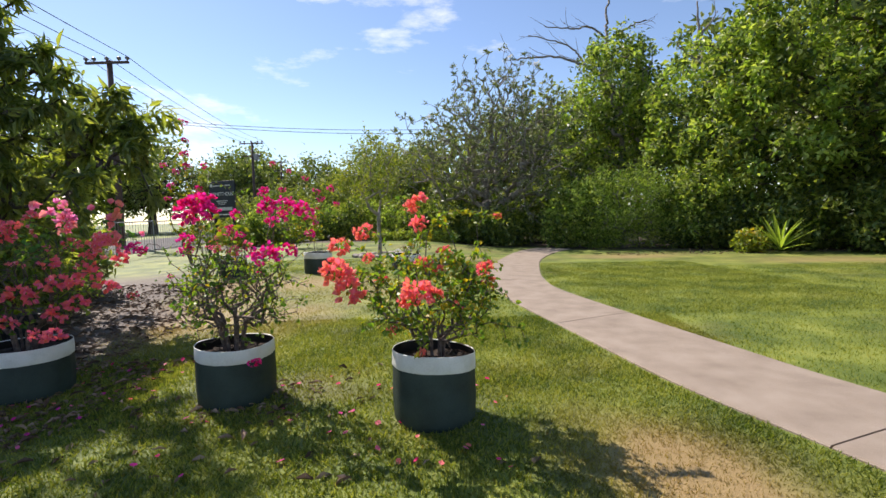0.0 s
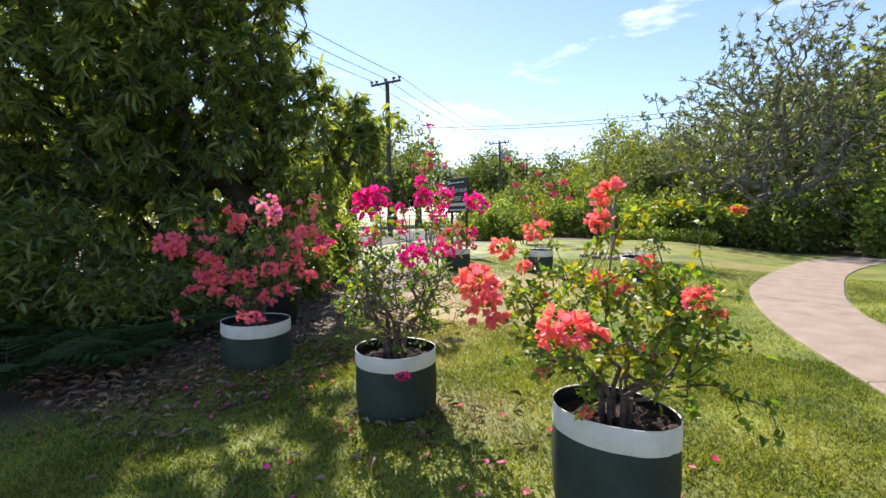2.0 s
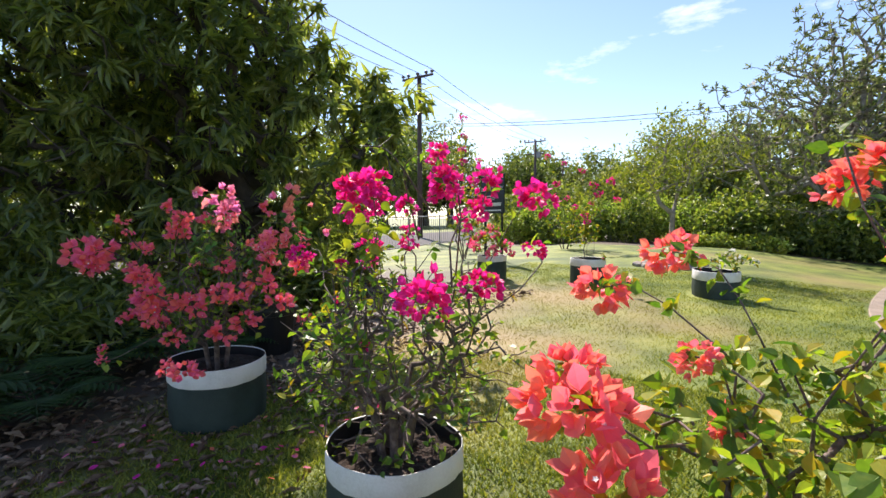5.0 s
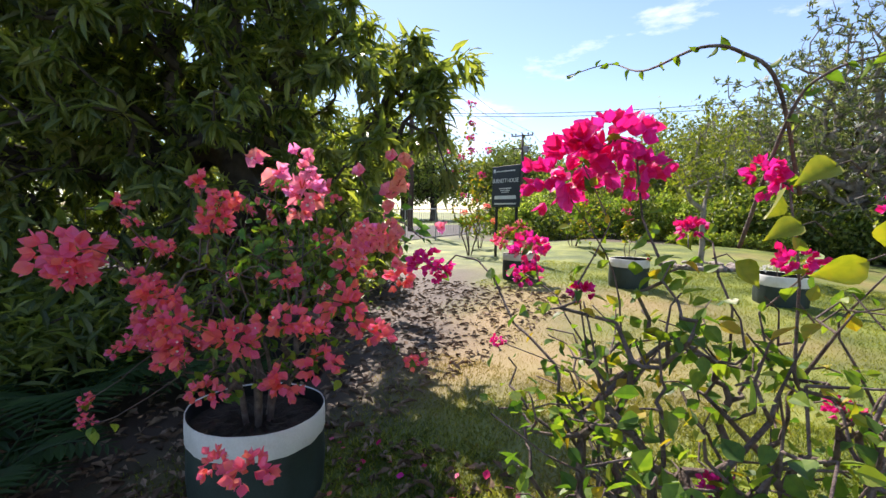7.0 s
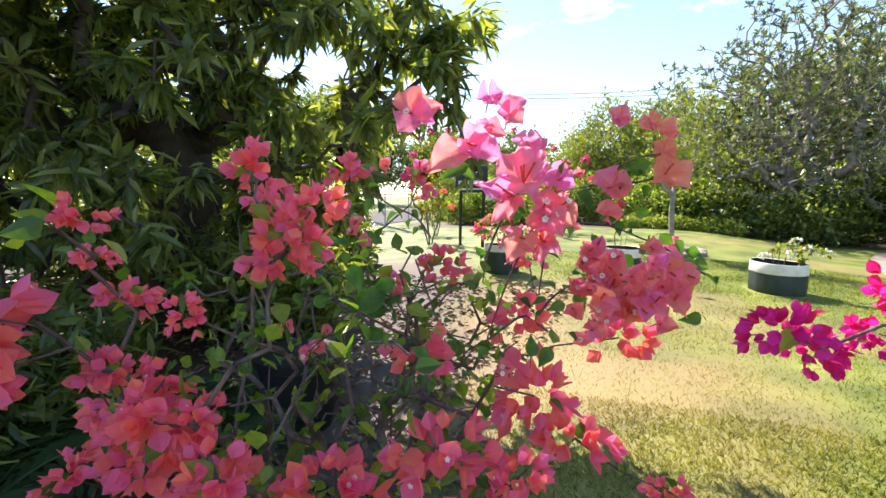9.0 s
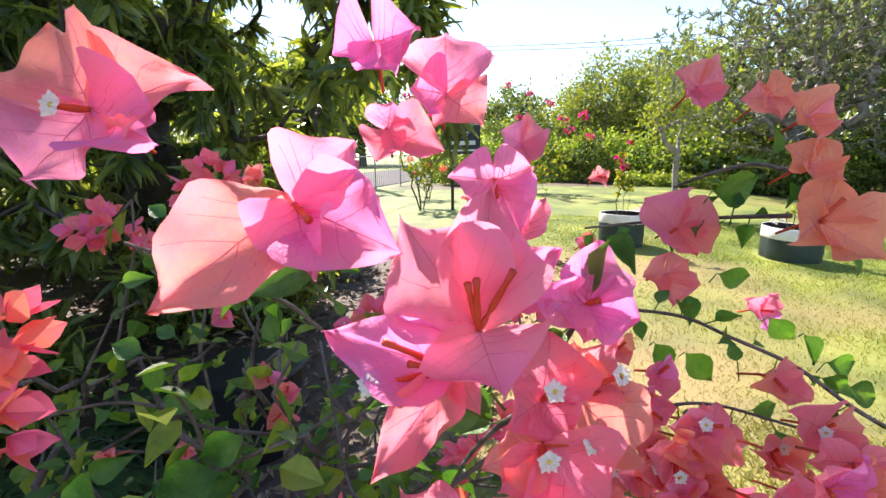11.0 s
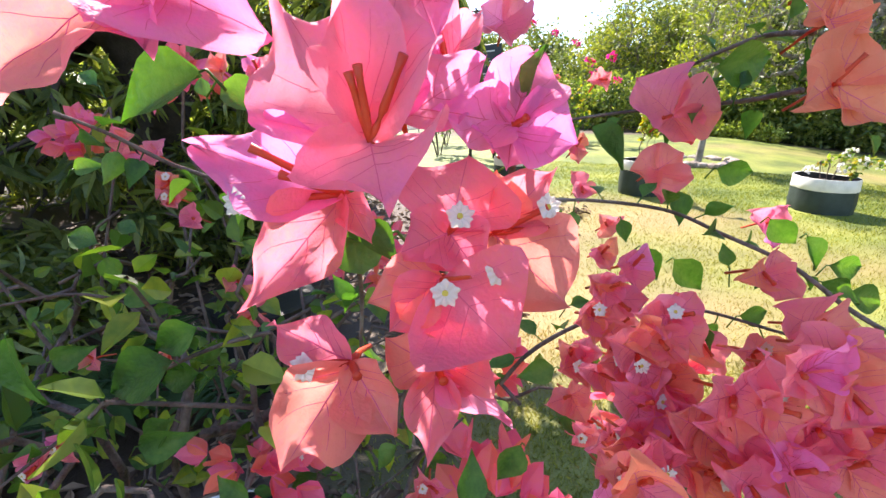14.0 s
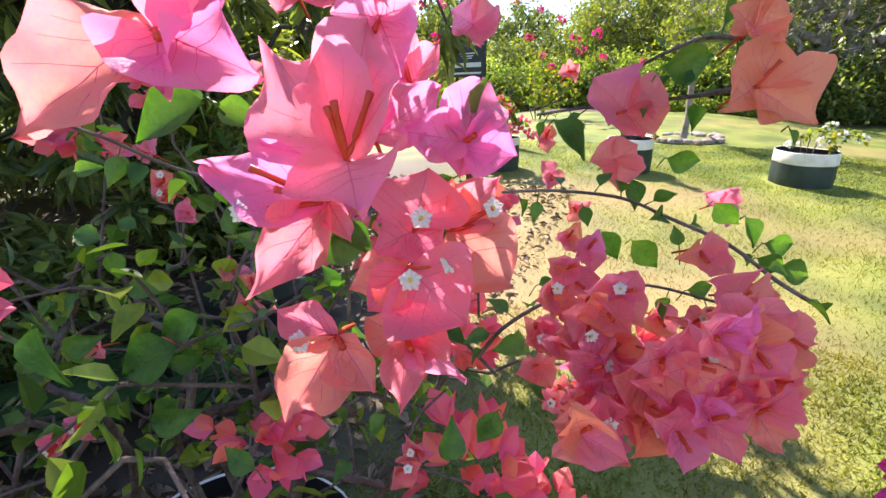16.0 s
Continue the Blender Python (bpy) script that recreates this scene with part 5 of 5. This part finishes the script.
P, S, O = BLOOM_PINK, BLOOM_SALMON, BLOOM_ORANGE
bloom((-2.964, 3.494, 1.452), [P, P, P], [(123, 0.069, 0.066, -0.05), (82, 0.079, 0.049, -0.1), (-74, 0.034, 0.064, 0.7)], 1, [(105, 0.026, 0.4), (95, 0.028, 0.5), (62, 0.035, 0.4)], [])
bloom((-2.976, 3.491, 1.430), [P, S, S], [(162, 0.070, 0.041, 0.05), (-130, 0.065, 0.033, 0.1), (-60, 0.025, 0.016, 0.3)], 2, [(154, 0.040, 0.3), (165, 0.026, 0.5)], [(-174, 0.043, 0.15)])
bloom((-2.964, 3.520, 1.460), [P, P], [(36, 0.047, 0.037, 0), (103, 0.024, 0.031, -0.1)], 3, [], [])
bloom((-2.918, 3.540, 1.457), [P, P, P, P], [(-16, 0.030, 0.037, 0.1), (73, 0.038, 0.036, -0.1), (173, 0.038, 0.027, 0.4), (-99, 0.021, 0.037, 0.3)], 4, [(22, 0.006, 0.5)], [])
bloom((-2.960, 3.560, 1.487), [P, P, P], [(56, 0.032, 0.019, 0), (118, 0.042, 0.029, -0.1), (180, 0.016, 0.022, 0.2)], 5, [(108, 0.023, 0.2)], [])
bloom((-2.934, 3.506, 1.414), [S, S, S], [(76, 0.036, 0.054, -0.1), (-157, 0.027, 0.028, 0.6), (-54, 0.023, 0.030, 0.3)], 6, [], [(56, 0.010, 0.8)])
bloom((-2.920, 3.523, 1.411), [S, S, S], [(-44, 0.047, 0.051, 0.05), (46, 0.041, 0.029, -0.1), (86, 0.029, 0.031, 0)], 7, [(5, 0.029, 0.2)], [(26, 0.026, 0.2)])
bloom((-2.931, 3.493, 1.398), [S, S, S], [(-45, 0.042, 0.056, 0.2), (-163, 0.032, 0.031, 0.1), (-135, 0.031, 0.026, 0.1)], 8, [], [(9, 0.023, 0.3), (-78, 0.007, 0.9)])
bloom((-2.959, 3.465, 1.367), [S, S, S], [(153, 0.036, 0.024, 0.1), (-122, 0.048, 0.039, 0.15), (-55, 0.034, 0.027, 0.3)], 9, [(-40, 0.007, 0.8)], [(180, 0.017, 0.3)])
bloom((-2.929, 3.483, 1.362), [S, S, P, S, S], [(46, 0.025, 0.040, -0.05), (-96, 0.037, 0.022, 0.2), (-35, 0.038, 0.017, 0.15), (-9, 0.027, 0.016, 0.05), (151, 0.025, 0.026, 0)], 10, [(137, 0.011, 0.8), (-49, 0.006, 0.9)], [])
bloom((-3.051, 3.469, 1.515), [P, S, P, P], [(-26, 0.059, 0.053, 0.1), (-142, 0.084, 0.058, 0.15), (-71, 0.043, 0.043, 0.5), (49, 0.044, 0.043, 0)], 11, [(-45, 0.020, 0.8)], [])
bloom((-3.131, 3.430, 1.560), [S, P, S, P], [(18, 0.050, 0.049, 0.1), (-29, 0.042, 0.044, 0.3), (117, 0.048, 0.051, 0), (-122, 0.042, 0.051, 0.2)], 12, [], [(-166, 0.012, 0.7)])
bloom((-3.033, 3.521, 1.598), [P, P, P], [(18, 0.026, 0.037, 0.1), (-159, 0.024, 0.040, 0.2), (-62, 0.024, 0.034, 0.3)], 13, [], [])
bloom((-3.011, 3.569, 1.575), [P, S, P], [(90, 0.039, 0.054, 0.1), (-45, 0.032, 0.043, 0.2), (172, 0.023, 0.040, 0.2)], 14, [], [])
bloom((-3.064, 3.586, 1.556), [P, S, S], [(80, 0.021, 0.033, 0.1), (-107, 0.026, 0.033, 0.2), (-27, 0.047, 0.038, 0.3)], 15, [], [])
bloom((-2.973, 3.549, 1.523), [P, P, P], [(174, 0.027, 0.030, 0.1), (18, 0.024, 0.030, 0.1), (-70, 0.036, 0.037, 0.3)], 16, [(-97, 0.014, 0.6)], [])
bloom((-2.749, 3.774, 1.479), [O, O, O], [(-42, 0.055, 0.069, 0.3), (61, 0.044, 0.060, 0.05), (-149, 0.038, 0.051, 0.3)], 17, [(56, 0.022, 0.5), (-146, 0.005, 0.9)], [])
bloom((-2.755, 3.799, 1.525), [O, O, O], [(135, 0.027, 0.043, 0.1), (17, 0.029, 0.043, 0.2), (-84, 0.020, 0.038, 0.4)], 18, [], [])
bloom((-2.851, 3.856, 1.454), [S, S, S], [(140, 0.053, 0.072, 0.2), (3, 0.046, 0.063, 0.2), (-66, 0.036, 0.050, 0.3)], 19, [(-158, 0.017, 0.5)], [])
bloom((-2.857, 3.857, 1.400), [S, S, S], [(-90, 0.037, 0.052, 0.3), (-175, 0.033, 0.046, 0.3), (35, 0.029, 0.046, 0.2)], 20, [], [])
bloom((-3.032, 3.863, 1.550), [P, S, S], [(148, 0.030, 0.049, 0.2), (10, 0.035, 0.056, 0.2), (-72, 0.030, 0.056, 0.3)], 21, [], [])
bloom((-2.729, 3.752, 1.297), [S, S, S], [(153, 0.035, 0.055, 0.2), (4, 0.031, 0.050, 0.2), (-90, 0.028, 0.055, 0.4)], 22, [(82, 0.009, 0.8)], [(174, 0.012, 0.8)])
bloom((-2.750, 3.840, 1.569), [O, S, O], [(141, 0.029, 0.045, 0.2), (-9, 0.028, 0.040, 0.2), (-90, 0.023, 0.035, 0.4)], 23, [], [])
bloom((-2.781, 3.857, 1.590), [S, O, S], [(-175, 0.029, 0.042, 0.2), (35, 0.029, 0.042, 0.2), (-80, 0.028, 0.037, 0.4)], 24, [], [])
bloom((-2.845, 3.855, 1.604), [S, S, S], [(149, 0.029, 0.045, 0.2), (0, 0.030, 0.045, 0.2), (-90, 0.028, 0.039, 0.3)], 25, [], [])

NEARBY_BLOOMS = ((-2.763, 3.760, 1.261), (-2.762, 3.641, 1.312), (-2.736, 3.649, 1.303), (-2.795, 3.632, 1.292), (-2.776, 3.633, 1.289), (-2.807, 3.642, 1.255), (-2.740, 3.762, 1.179), (-2.744, 3.649, 1.272), (-2.842, 3.678, 1.302), (-2.871, 3.830, 1.231), (-2.863, 3.679, 1.272), (-2.903, 3.860, 1.300), (-2.883, 3.702, 1.322), (-2.859, 3.655, 1.180), (-2.843, 3.569, 1.258), (-2.892, 3.799, 1.118), (-2.847, 3.657, 1.250), (-2.789, 3.835, 1.224), (-2.704, 3.704, 1.291), (-2.758, 3.627, 1.250), (-2.800, 3.635, 1.225), (-2.727, 3.643, 1.253), (-2.719, 4.042, 1.314), (-2.768, 3.761, 1.335), (-2.904, 3.721, 1.200), (-2.864, 3.698, 1.186), (-2.830, 3.671, 1.266), (-2.741, 3.668, 1.319), (-2.832, 3.657, 1.229), (-2.785, 3.649, 1.244), (-2.824, 3.624, 1.229), (-2.759, 3.653, 1.263), (-2.958, 3.964, 1.410), (-2.958, 4.113, 1.499), (-2.945, 3.952, 1.360), (-2.889, 3.692, 1.300), (-2.909, 3.972, 1.305), (-2.865, 3.730, 1.335), (-2.874, 3.704, 1.313), (-2.905, 3.703, 1.253), (-2.832, 3.687, 1.314), (-2.721, 3.660, 1.272), (-2.793, 3.640, 1.270), (-2.778, 3.621, 1.238), (-2.847, 3.649, 1.225), (-2.811, 3.649, 1.239), (-2.879, 3.692, 1.249), (-2.847, 3.687, 1.272), (-3.520, 3.724, 1.416), (-3.479, 3.736, 1.398), (-3.437, 3.721, 1.365), (-3.423, 3.734, 1.317), (-3.356, 3.736, 1.237), (-3.314, 3.729, 1.226), (-3.317, 3.718, 1.198), (-3.404, 3.529, 1.110), (-3.605, 3.659, 1.091), (-3.546, 3.738, 1.071), (-3.267, 3.733, 1.497), (-3.396, 3.791, 1.506), (-3.039, 3.685, 1.066), (-3.201, 3.893, 1.211), (-3.258, 3.915, 1.183))
bloom_rng = np.random.default_rng(77)
for k, c in enumerate(NEARBY_BLOOMS):
    for j in range(2 if k % 5 == 0 else 1):
        t0 = bloom_rng.uniform(0, 360)
        at = np.array(c) + bloom_rng.normal(size=3) * 0.016 * (j > 0)
        big = 1.0 if c[0] > -2.85 else 0.8
        bloom(at, [[S, S, S], [S, P, S], [S, O, S]][k % 3], [(t0 + 120 * i + bloom_rng.normal() * 18, big * bloom_rng.uniform(0.024, 0.037), big * bloom_rng.uniform(0.026, 0.036), bloom_rng.uniform(0.0, 0.8)) for i in range(3)], 40 + 3 * k + j, [(bloom_rng.uniform(0, 360), 0.013, 1.0)], [(bloom_rng.uniform(0, 360), 0.011, 1.2)] if k % 5 == 0 else [])

NEAR_TWIGS = (
    ((-2.959, 3.754, 1.378), (-2.908, 3.778, 1.378), (-2.844, 3.805, 1.369), (-2.794, 3.810, 1.350), (-2.737, 3.817, 1.326), (-2.690, 3.816, 1.294), (-2.651, 3.815, 1.273)),
    ((-2.724, 3.831, 1.253), (-2.804, 3.822, 1.267), (-2.861, 3.795, 1.265), (-2.907, 3.779, 1.249), (-2.953, 3.757, 1.216), (-2.983, 3.750, 1.172)),
    ((-3.344, 3.566, 1.459), (-3.316, 3.595, 1.438), (-3.285, 3.623, 1.411), (-3.239, 3.659, 1.383), (-3.222, 3.697, 1.338)),
    ((-3.508, 3.530, 1.251), (-3.448, 3.584, 1.258), (-3.399, 3.615, 1.245), (-3.358, 3.636, 1.218), (-3.299, 3.679, 1.195)),
    ((-3.372, 3.456, 1.125), (-3.369, 3.497, 1.138), (-3.335, 3.549, 1.174), (-3.305, 3.595, 1.196), (-3.261, 3.634, 1.215), (-3.233, 3.671, 1.217)),
    ((-2.853, 3.928, 1.495), (-2.823, 3.902, 1.511), (-2.785, 3.877, 1.524), (-2.759, 3.818, 1.519)),
    ((-2.951, 3.865, 1.448), (-2.899, 3.868, 1.456), (-2.847, 3.873, 1.462), (-2.793, 3.876, 1.467), (-2.756, 3.827, 1.476)),
    ((-3.072, 3.623, 1.260), (-3.056, 3.607, 1.323), (-3.014, 3.545, 1.388), (-2.979, 3.495, 1.428)),
    ((-3.080, 3.687, 1.125), (-3.030, 3.640, 1.250), (-2.981, 3.579, 1.340), (-2.944, 3.524, 1.397)),
    ((-2.987, 3.765, 1.219), (-2.955, 3.665, 1.352), (-2.931, 3.585, 1.421), (-2.919, 3.544, 1.454)),
    ((-3.179, 3.658, 1.013), (-3.247, 3.681, 1.070), (-3.292, 3.709, 1.141), (-3.361, 3.753, 1.191)),
    ((-3.103, 3.646, 1.042), (-3.134, 3.675, 1.099), (-3.197, 3.696, 1.142), (-3.253, 3.748, 1.198), (-3.313, 3.803, 1.268)),
    ((-3.294, 3.642, 0.957), (-3.299, 3.670, 1.042), (-3.349, 3.685, 1.087), (-3.407, 3.724, 1.140)),
    ((-3.031, 3.761, 1.103), (-3.051, 3.710, 1.086), (-3.048, 3.676, 1.054)),
)
leaf_rng = np.random.default_rng(91)
for line in NEAR_TWIGS:
    pts = smooth_line(line, 7) - CORAL_BASE
    h = Heap()
    tube(h, pts, np.linspace(0.0016, 0.0026, len(pts)), 6)
    twig = part("twig", h.mesh("twig", [TWIG], True), coral_plant)
    way = unit(np.gradient(pts, axis=0))
    for k in range(2, len(pts) - 1, 3):
        d = unit(way[k] * 0.3 + ball(1, leaf_rng)[0] + (0, 0, -0.3))
        L = leaf_rng.uniform(0.02, 0.034)
        h = Heap()
        stalk = pts[k] + d * 0.012
        tube(h, [pts[k], stalk], 0.0007, 4)
        scatter(h, HEART, stalk[None], d[None], unit(leaf_rng.normal(size=(1, 3)) * 0.5 + (0.1, -0.3, 0.8)), [L], 0, 0.85)
        part("leaf", h.mesh("leaf", [NEAR_LEAF], True), twig)

# the larger single leaves: stalk end and tip of each
NEAR_LEAVES = (
    ((-3.059, 3.494, 1.481), (-3.100, 3.469, 1.465)), ((-3.088, 3.531, 1.477), (-3.061, 3.539, 1.463)), ((-2.965, 3.507, 1.410), (-3.005, 3.485, 1.402)),
    ((-3.405, 3.604, 1.320), (-3.443, 3.590, 1.332)), ((-3.392, 3.605, 1.305), (-3.379, 3.599, 1.273)), ((-3.259, 3.601, 1.250), (-3.303, 3.572, 1.226)),
    ((-3.269, 3.575, 1.223), (-3.335, 3.532, 1.191)), ((-3.269, 3.465, 1.304), (-3.252, 3.454, 1.252)), ((-3.295, 3.543, 1.136), (-3.247, 3.568, 1.142)),
    ((-3.279, 3.568, 1.154), (-3.307, 3.544, 1.123)), ((-3.158, 3.553, 1.115), (-3.192, 3.545, 1.135)), ((-2.974, 3.640, 1.115), (-2.975, 3.655, 1.157)),
    ((-2.909, 3.770, 1.227), (-2.885, 3.766, 1.187)), ((-2.929, 3.762, 1.200), (-2.963, 3.743, 1.189)), ((-2.827, 3.870, 1.301), (-2.791, 3.875, 1.266)),
    ((-2.862, 3.858, 1.313), (-2.838, 3.857, 1.278)), ((-2.747, 3.880, 1.353), (-2.717, 3.885, 1.325)), ((-2.717, 3.867, 1.342), (-2.698, 3.865, 1.311)),
    ((-2.697, 3.857, 1.319), (-2.661, 3.873, 1.315)), ((-2.702, 3.849, 1.304), (-2.669, 3.860, 1.291)), ((-2.683, 3.844, 1.298), (-2.644, 3.858, 1.286)),
    ((-2.923, 3.841, 1.442), (-2.881, 3.848, 1.406)), ((-2.819, 3.851, 1.497), (-2.764, 3.881, 1.506)), ((-2.798, 3.856, 1.482), (-2.791, 3.865, 1.497)),
    ((-2.672, 3.747, 1.207), (-2.707, 3.727, 1.197)), ((-2.764, 3.829, 1.265), (-2.734, 3.844, 1.267)), ((-2.802, 3.872, 1.402), (-2.763, 3.888, 1.395)),
    ((-2.712, 3.801, 1.442), (-2.703, 3.800, 1.428)), ((-3.390, 3.612, 1.259), (-3.348, 3.629, 1.253)), ((-3.438, 3.616, 1.397), (-3.411, 3.631, 1.403)),
    ((-3.285, 3.611, 1.184), (-3.329, 3.587, 1.172)), ((-3.401, 3.537, 1.131), (-3.428, 3.521, 1.119)), ((-3.433, 3.546, 1.196), (-3.395, 3.568, 1.208)),
    ((-3.225, 3.628, 1.472), (-3.234, 3.630, 1.491)), ((-3.418, 3.655, 1.318), (-3.445, 3.647, 1.331)), ((-2.954, 3.740, 1.107), (-2.971, 3.717, 1.065)),
    ((-2.919, 3.767, 1.136), (-2.894, 3.773, 1.118)), ((-3.078, 3.682, 1.107), (-3.097, 3.664, 1.083)), ((-3.024, 3.743, 1.207), (-2.994, 3.751, 1.189)),
    ((-2.921, 3.789, 1.263), (-2.901, 3.800, 1.268)), ((-2.885, 3.837, 1.348), (-2.876, 3.832, 1.325)), ((-2.836, 3.848, 1.380), (-2.826, 3.841, 1.347)),
    ((-2.778, 3.860, 1.306), (-2.786, 3.864, 1.328)), ((-3.313, 3.589, 1.482), (-3.333, 3.585, 1.496)), ((-3.153, 3.636, 1.078), (-3.178, 3.617, 1.060)))
for a, b in NEAR_LEAVES:
    a, b = np.array(a) - CORAL_BASE, np.array(b) - CORAL_BASE
    d = unit(b - a)
    h = Heap()
    tube(h, [a - d * 0.012 - (0, 0, 0.012), a - d * 0.004, a], 0.0008, 4)
    scatter(h, HEART, a[None], d[None], unit(FACE + leaf_rng.normal(size=3) * 0.45)[None], [np.linalg.norm(b - a)], 0, 0.9)
    part("leaf", h.mesh("leaf", [NEAR_LEAF], True), coral_plant)


# ---- grass, litter and fallen petals ----
def inside_path(x, y):
    left = np.interp(y, PATH_LEFT[:, 1], PATH_LEFT[:, 0])
    right = np.interp(y, PATH_RIGHT[:, 1], PATH_RIGHT[:, 0])
    return (x > left - 0.03) & (x < right + 0.03)


def grass(name, label, x0, x1, y0, y1, n, low, high, seed, width=1.0):
    rng = np.random.default_rng(seed)
    x, y = rng.uniform(x0, x1, n), rng.uniform(y0, y1, n)
    mulch, wear = mulch_at(x, y), wear_at(x, y)
    ok = ~inside_path(x, y) & (rng.uniform(size=n) > mulch * 1.05) & (rng.uniform(size=n) > wear * 0.3)
    for px, py, r in ((-0.05, 3.06, 0.27), (-1.66, 3.48, 0.28), (-3.63, 3.775, 0.33), (-4.96, 10.38, 0.3), (-3.06, 10.72, 0.32), (-0.94, 10.56, 0.42)):
        ok &= (x - px) ** 2 + (y - py) ** 2 > r * r
    x, y, wear = x[ok], y[ok], wear[ok]
    m = len(x)
    h = Heap()
    lean = rng.normal(size=(m, 3)) * (0.55, 0.55, 0.1) + (0, 0, 0.75)
    scatter(h, GRASS, np.c_[x, y, ground_z(x, y) - 0.006], lean, rng.normal(size=(m, 3)), rng.uniform(low, high, m) * (1 - 0.3 * wear), 0, width)
    v, t = np.concatenate(h.v), np.concatenate(h.t)
    me = mesh_of(name, v, t, [BLADE], None, False, {"wear": np.repeat(wear * 0.9, 4), "mulch": np.zeros(len(v))})
    tagged(new(name, me), label, "grass", kind="stuff")


grass("grass", "short mown lawn grass, green to straw", -4.6, 3.0, 0.6, 6.2, 270000, 0.022, 0.055, 201, 1.9)
grass("grass", "short mown lawn grass, green to straw", -5.5, 7.0, 6.2, 13.5, 160000, 0.026, 0.05, 202, 1.6)
grass("grass", "short mown lawn grass, green to straw", 2.6, 12.0, 2.0, 12.0, 110000, 0.026, 0.05, 203, 1.6)


def litter(name, label, category, pools, mats, leaf, low, high, seed):
    rng = np.random.default_rng(seed)
    h = Heap()
    for x0, x1, y0, y1, n in pools:
        x, y = rng.uniform(x0, x1, n), rng.uniform(y0, y1, n)
        d = rng.normal(size=(n, 3)) * (1, 1, 0.18)
        scatter(h, leaf, np.c_[x, y, ground_z(x, y) + rng.uniform(0.012, 0.035, n)], d, rng.normal(size=(n, 3)) * 0.3 + (0, 0, 1), rng.uniform(low, high, n), rng.integers(0, len(mats)))
    tagged(new(name, h.mesh(name, mats)), label, category, kind="stuff")


litter("leaf_litter", "brown dead leaves strewn under the mango tree", "leaf litter", ((-9, -3.6, 2.2, 9.5, 5200), (-4.6, -2.6, 2.2, 4.6, 900), (-2.6, -0.4, 2.2, 4.2, 70), (-4, 0.6, 0.8, 2.6, 40), (-1.9, -1.0, 2.9, 3.8, 60), (5.5, 16, 15.5, 17.0, 500)), [LITTER], blade((0.02, 0.2, 0.0), 0.25, 0.3), 0.04, 0.12, 211)
litter("fallen_petals", "magenta bracts fallen on the grass", "petals", ((-2.2, 0.4, 2.3, 4.2, 36), (-3.9, -2.6, 2.8, 4.4, 30)), [MAGENTA], BRACT, 0.03, 0.05, 212)
litter("fallen_petals", "coral bracts fallen on the grass", "petals", ((-4.2, -2.4, 2.6, 4.6, 40), (-0.8, 0.5, 2.3, 3.6, 20)), [CORAL], BRACT, 0.03, 0.05, 213)
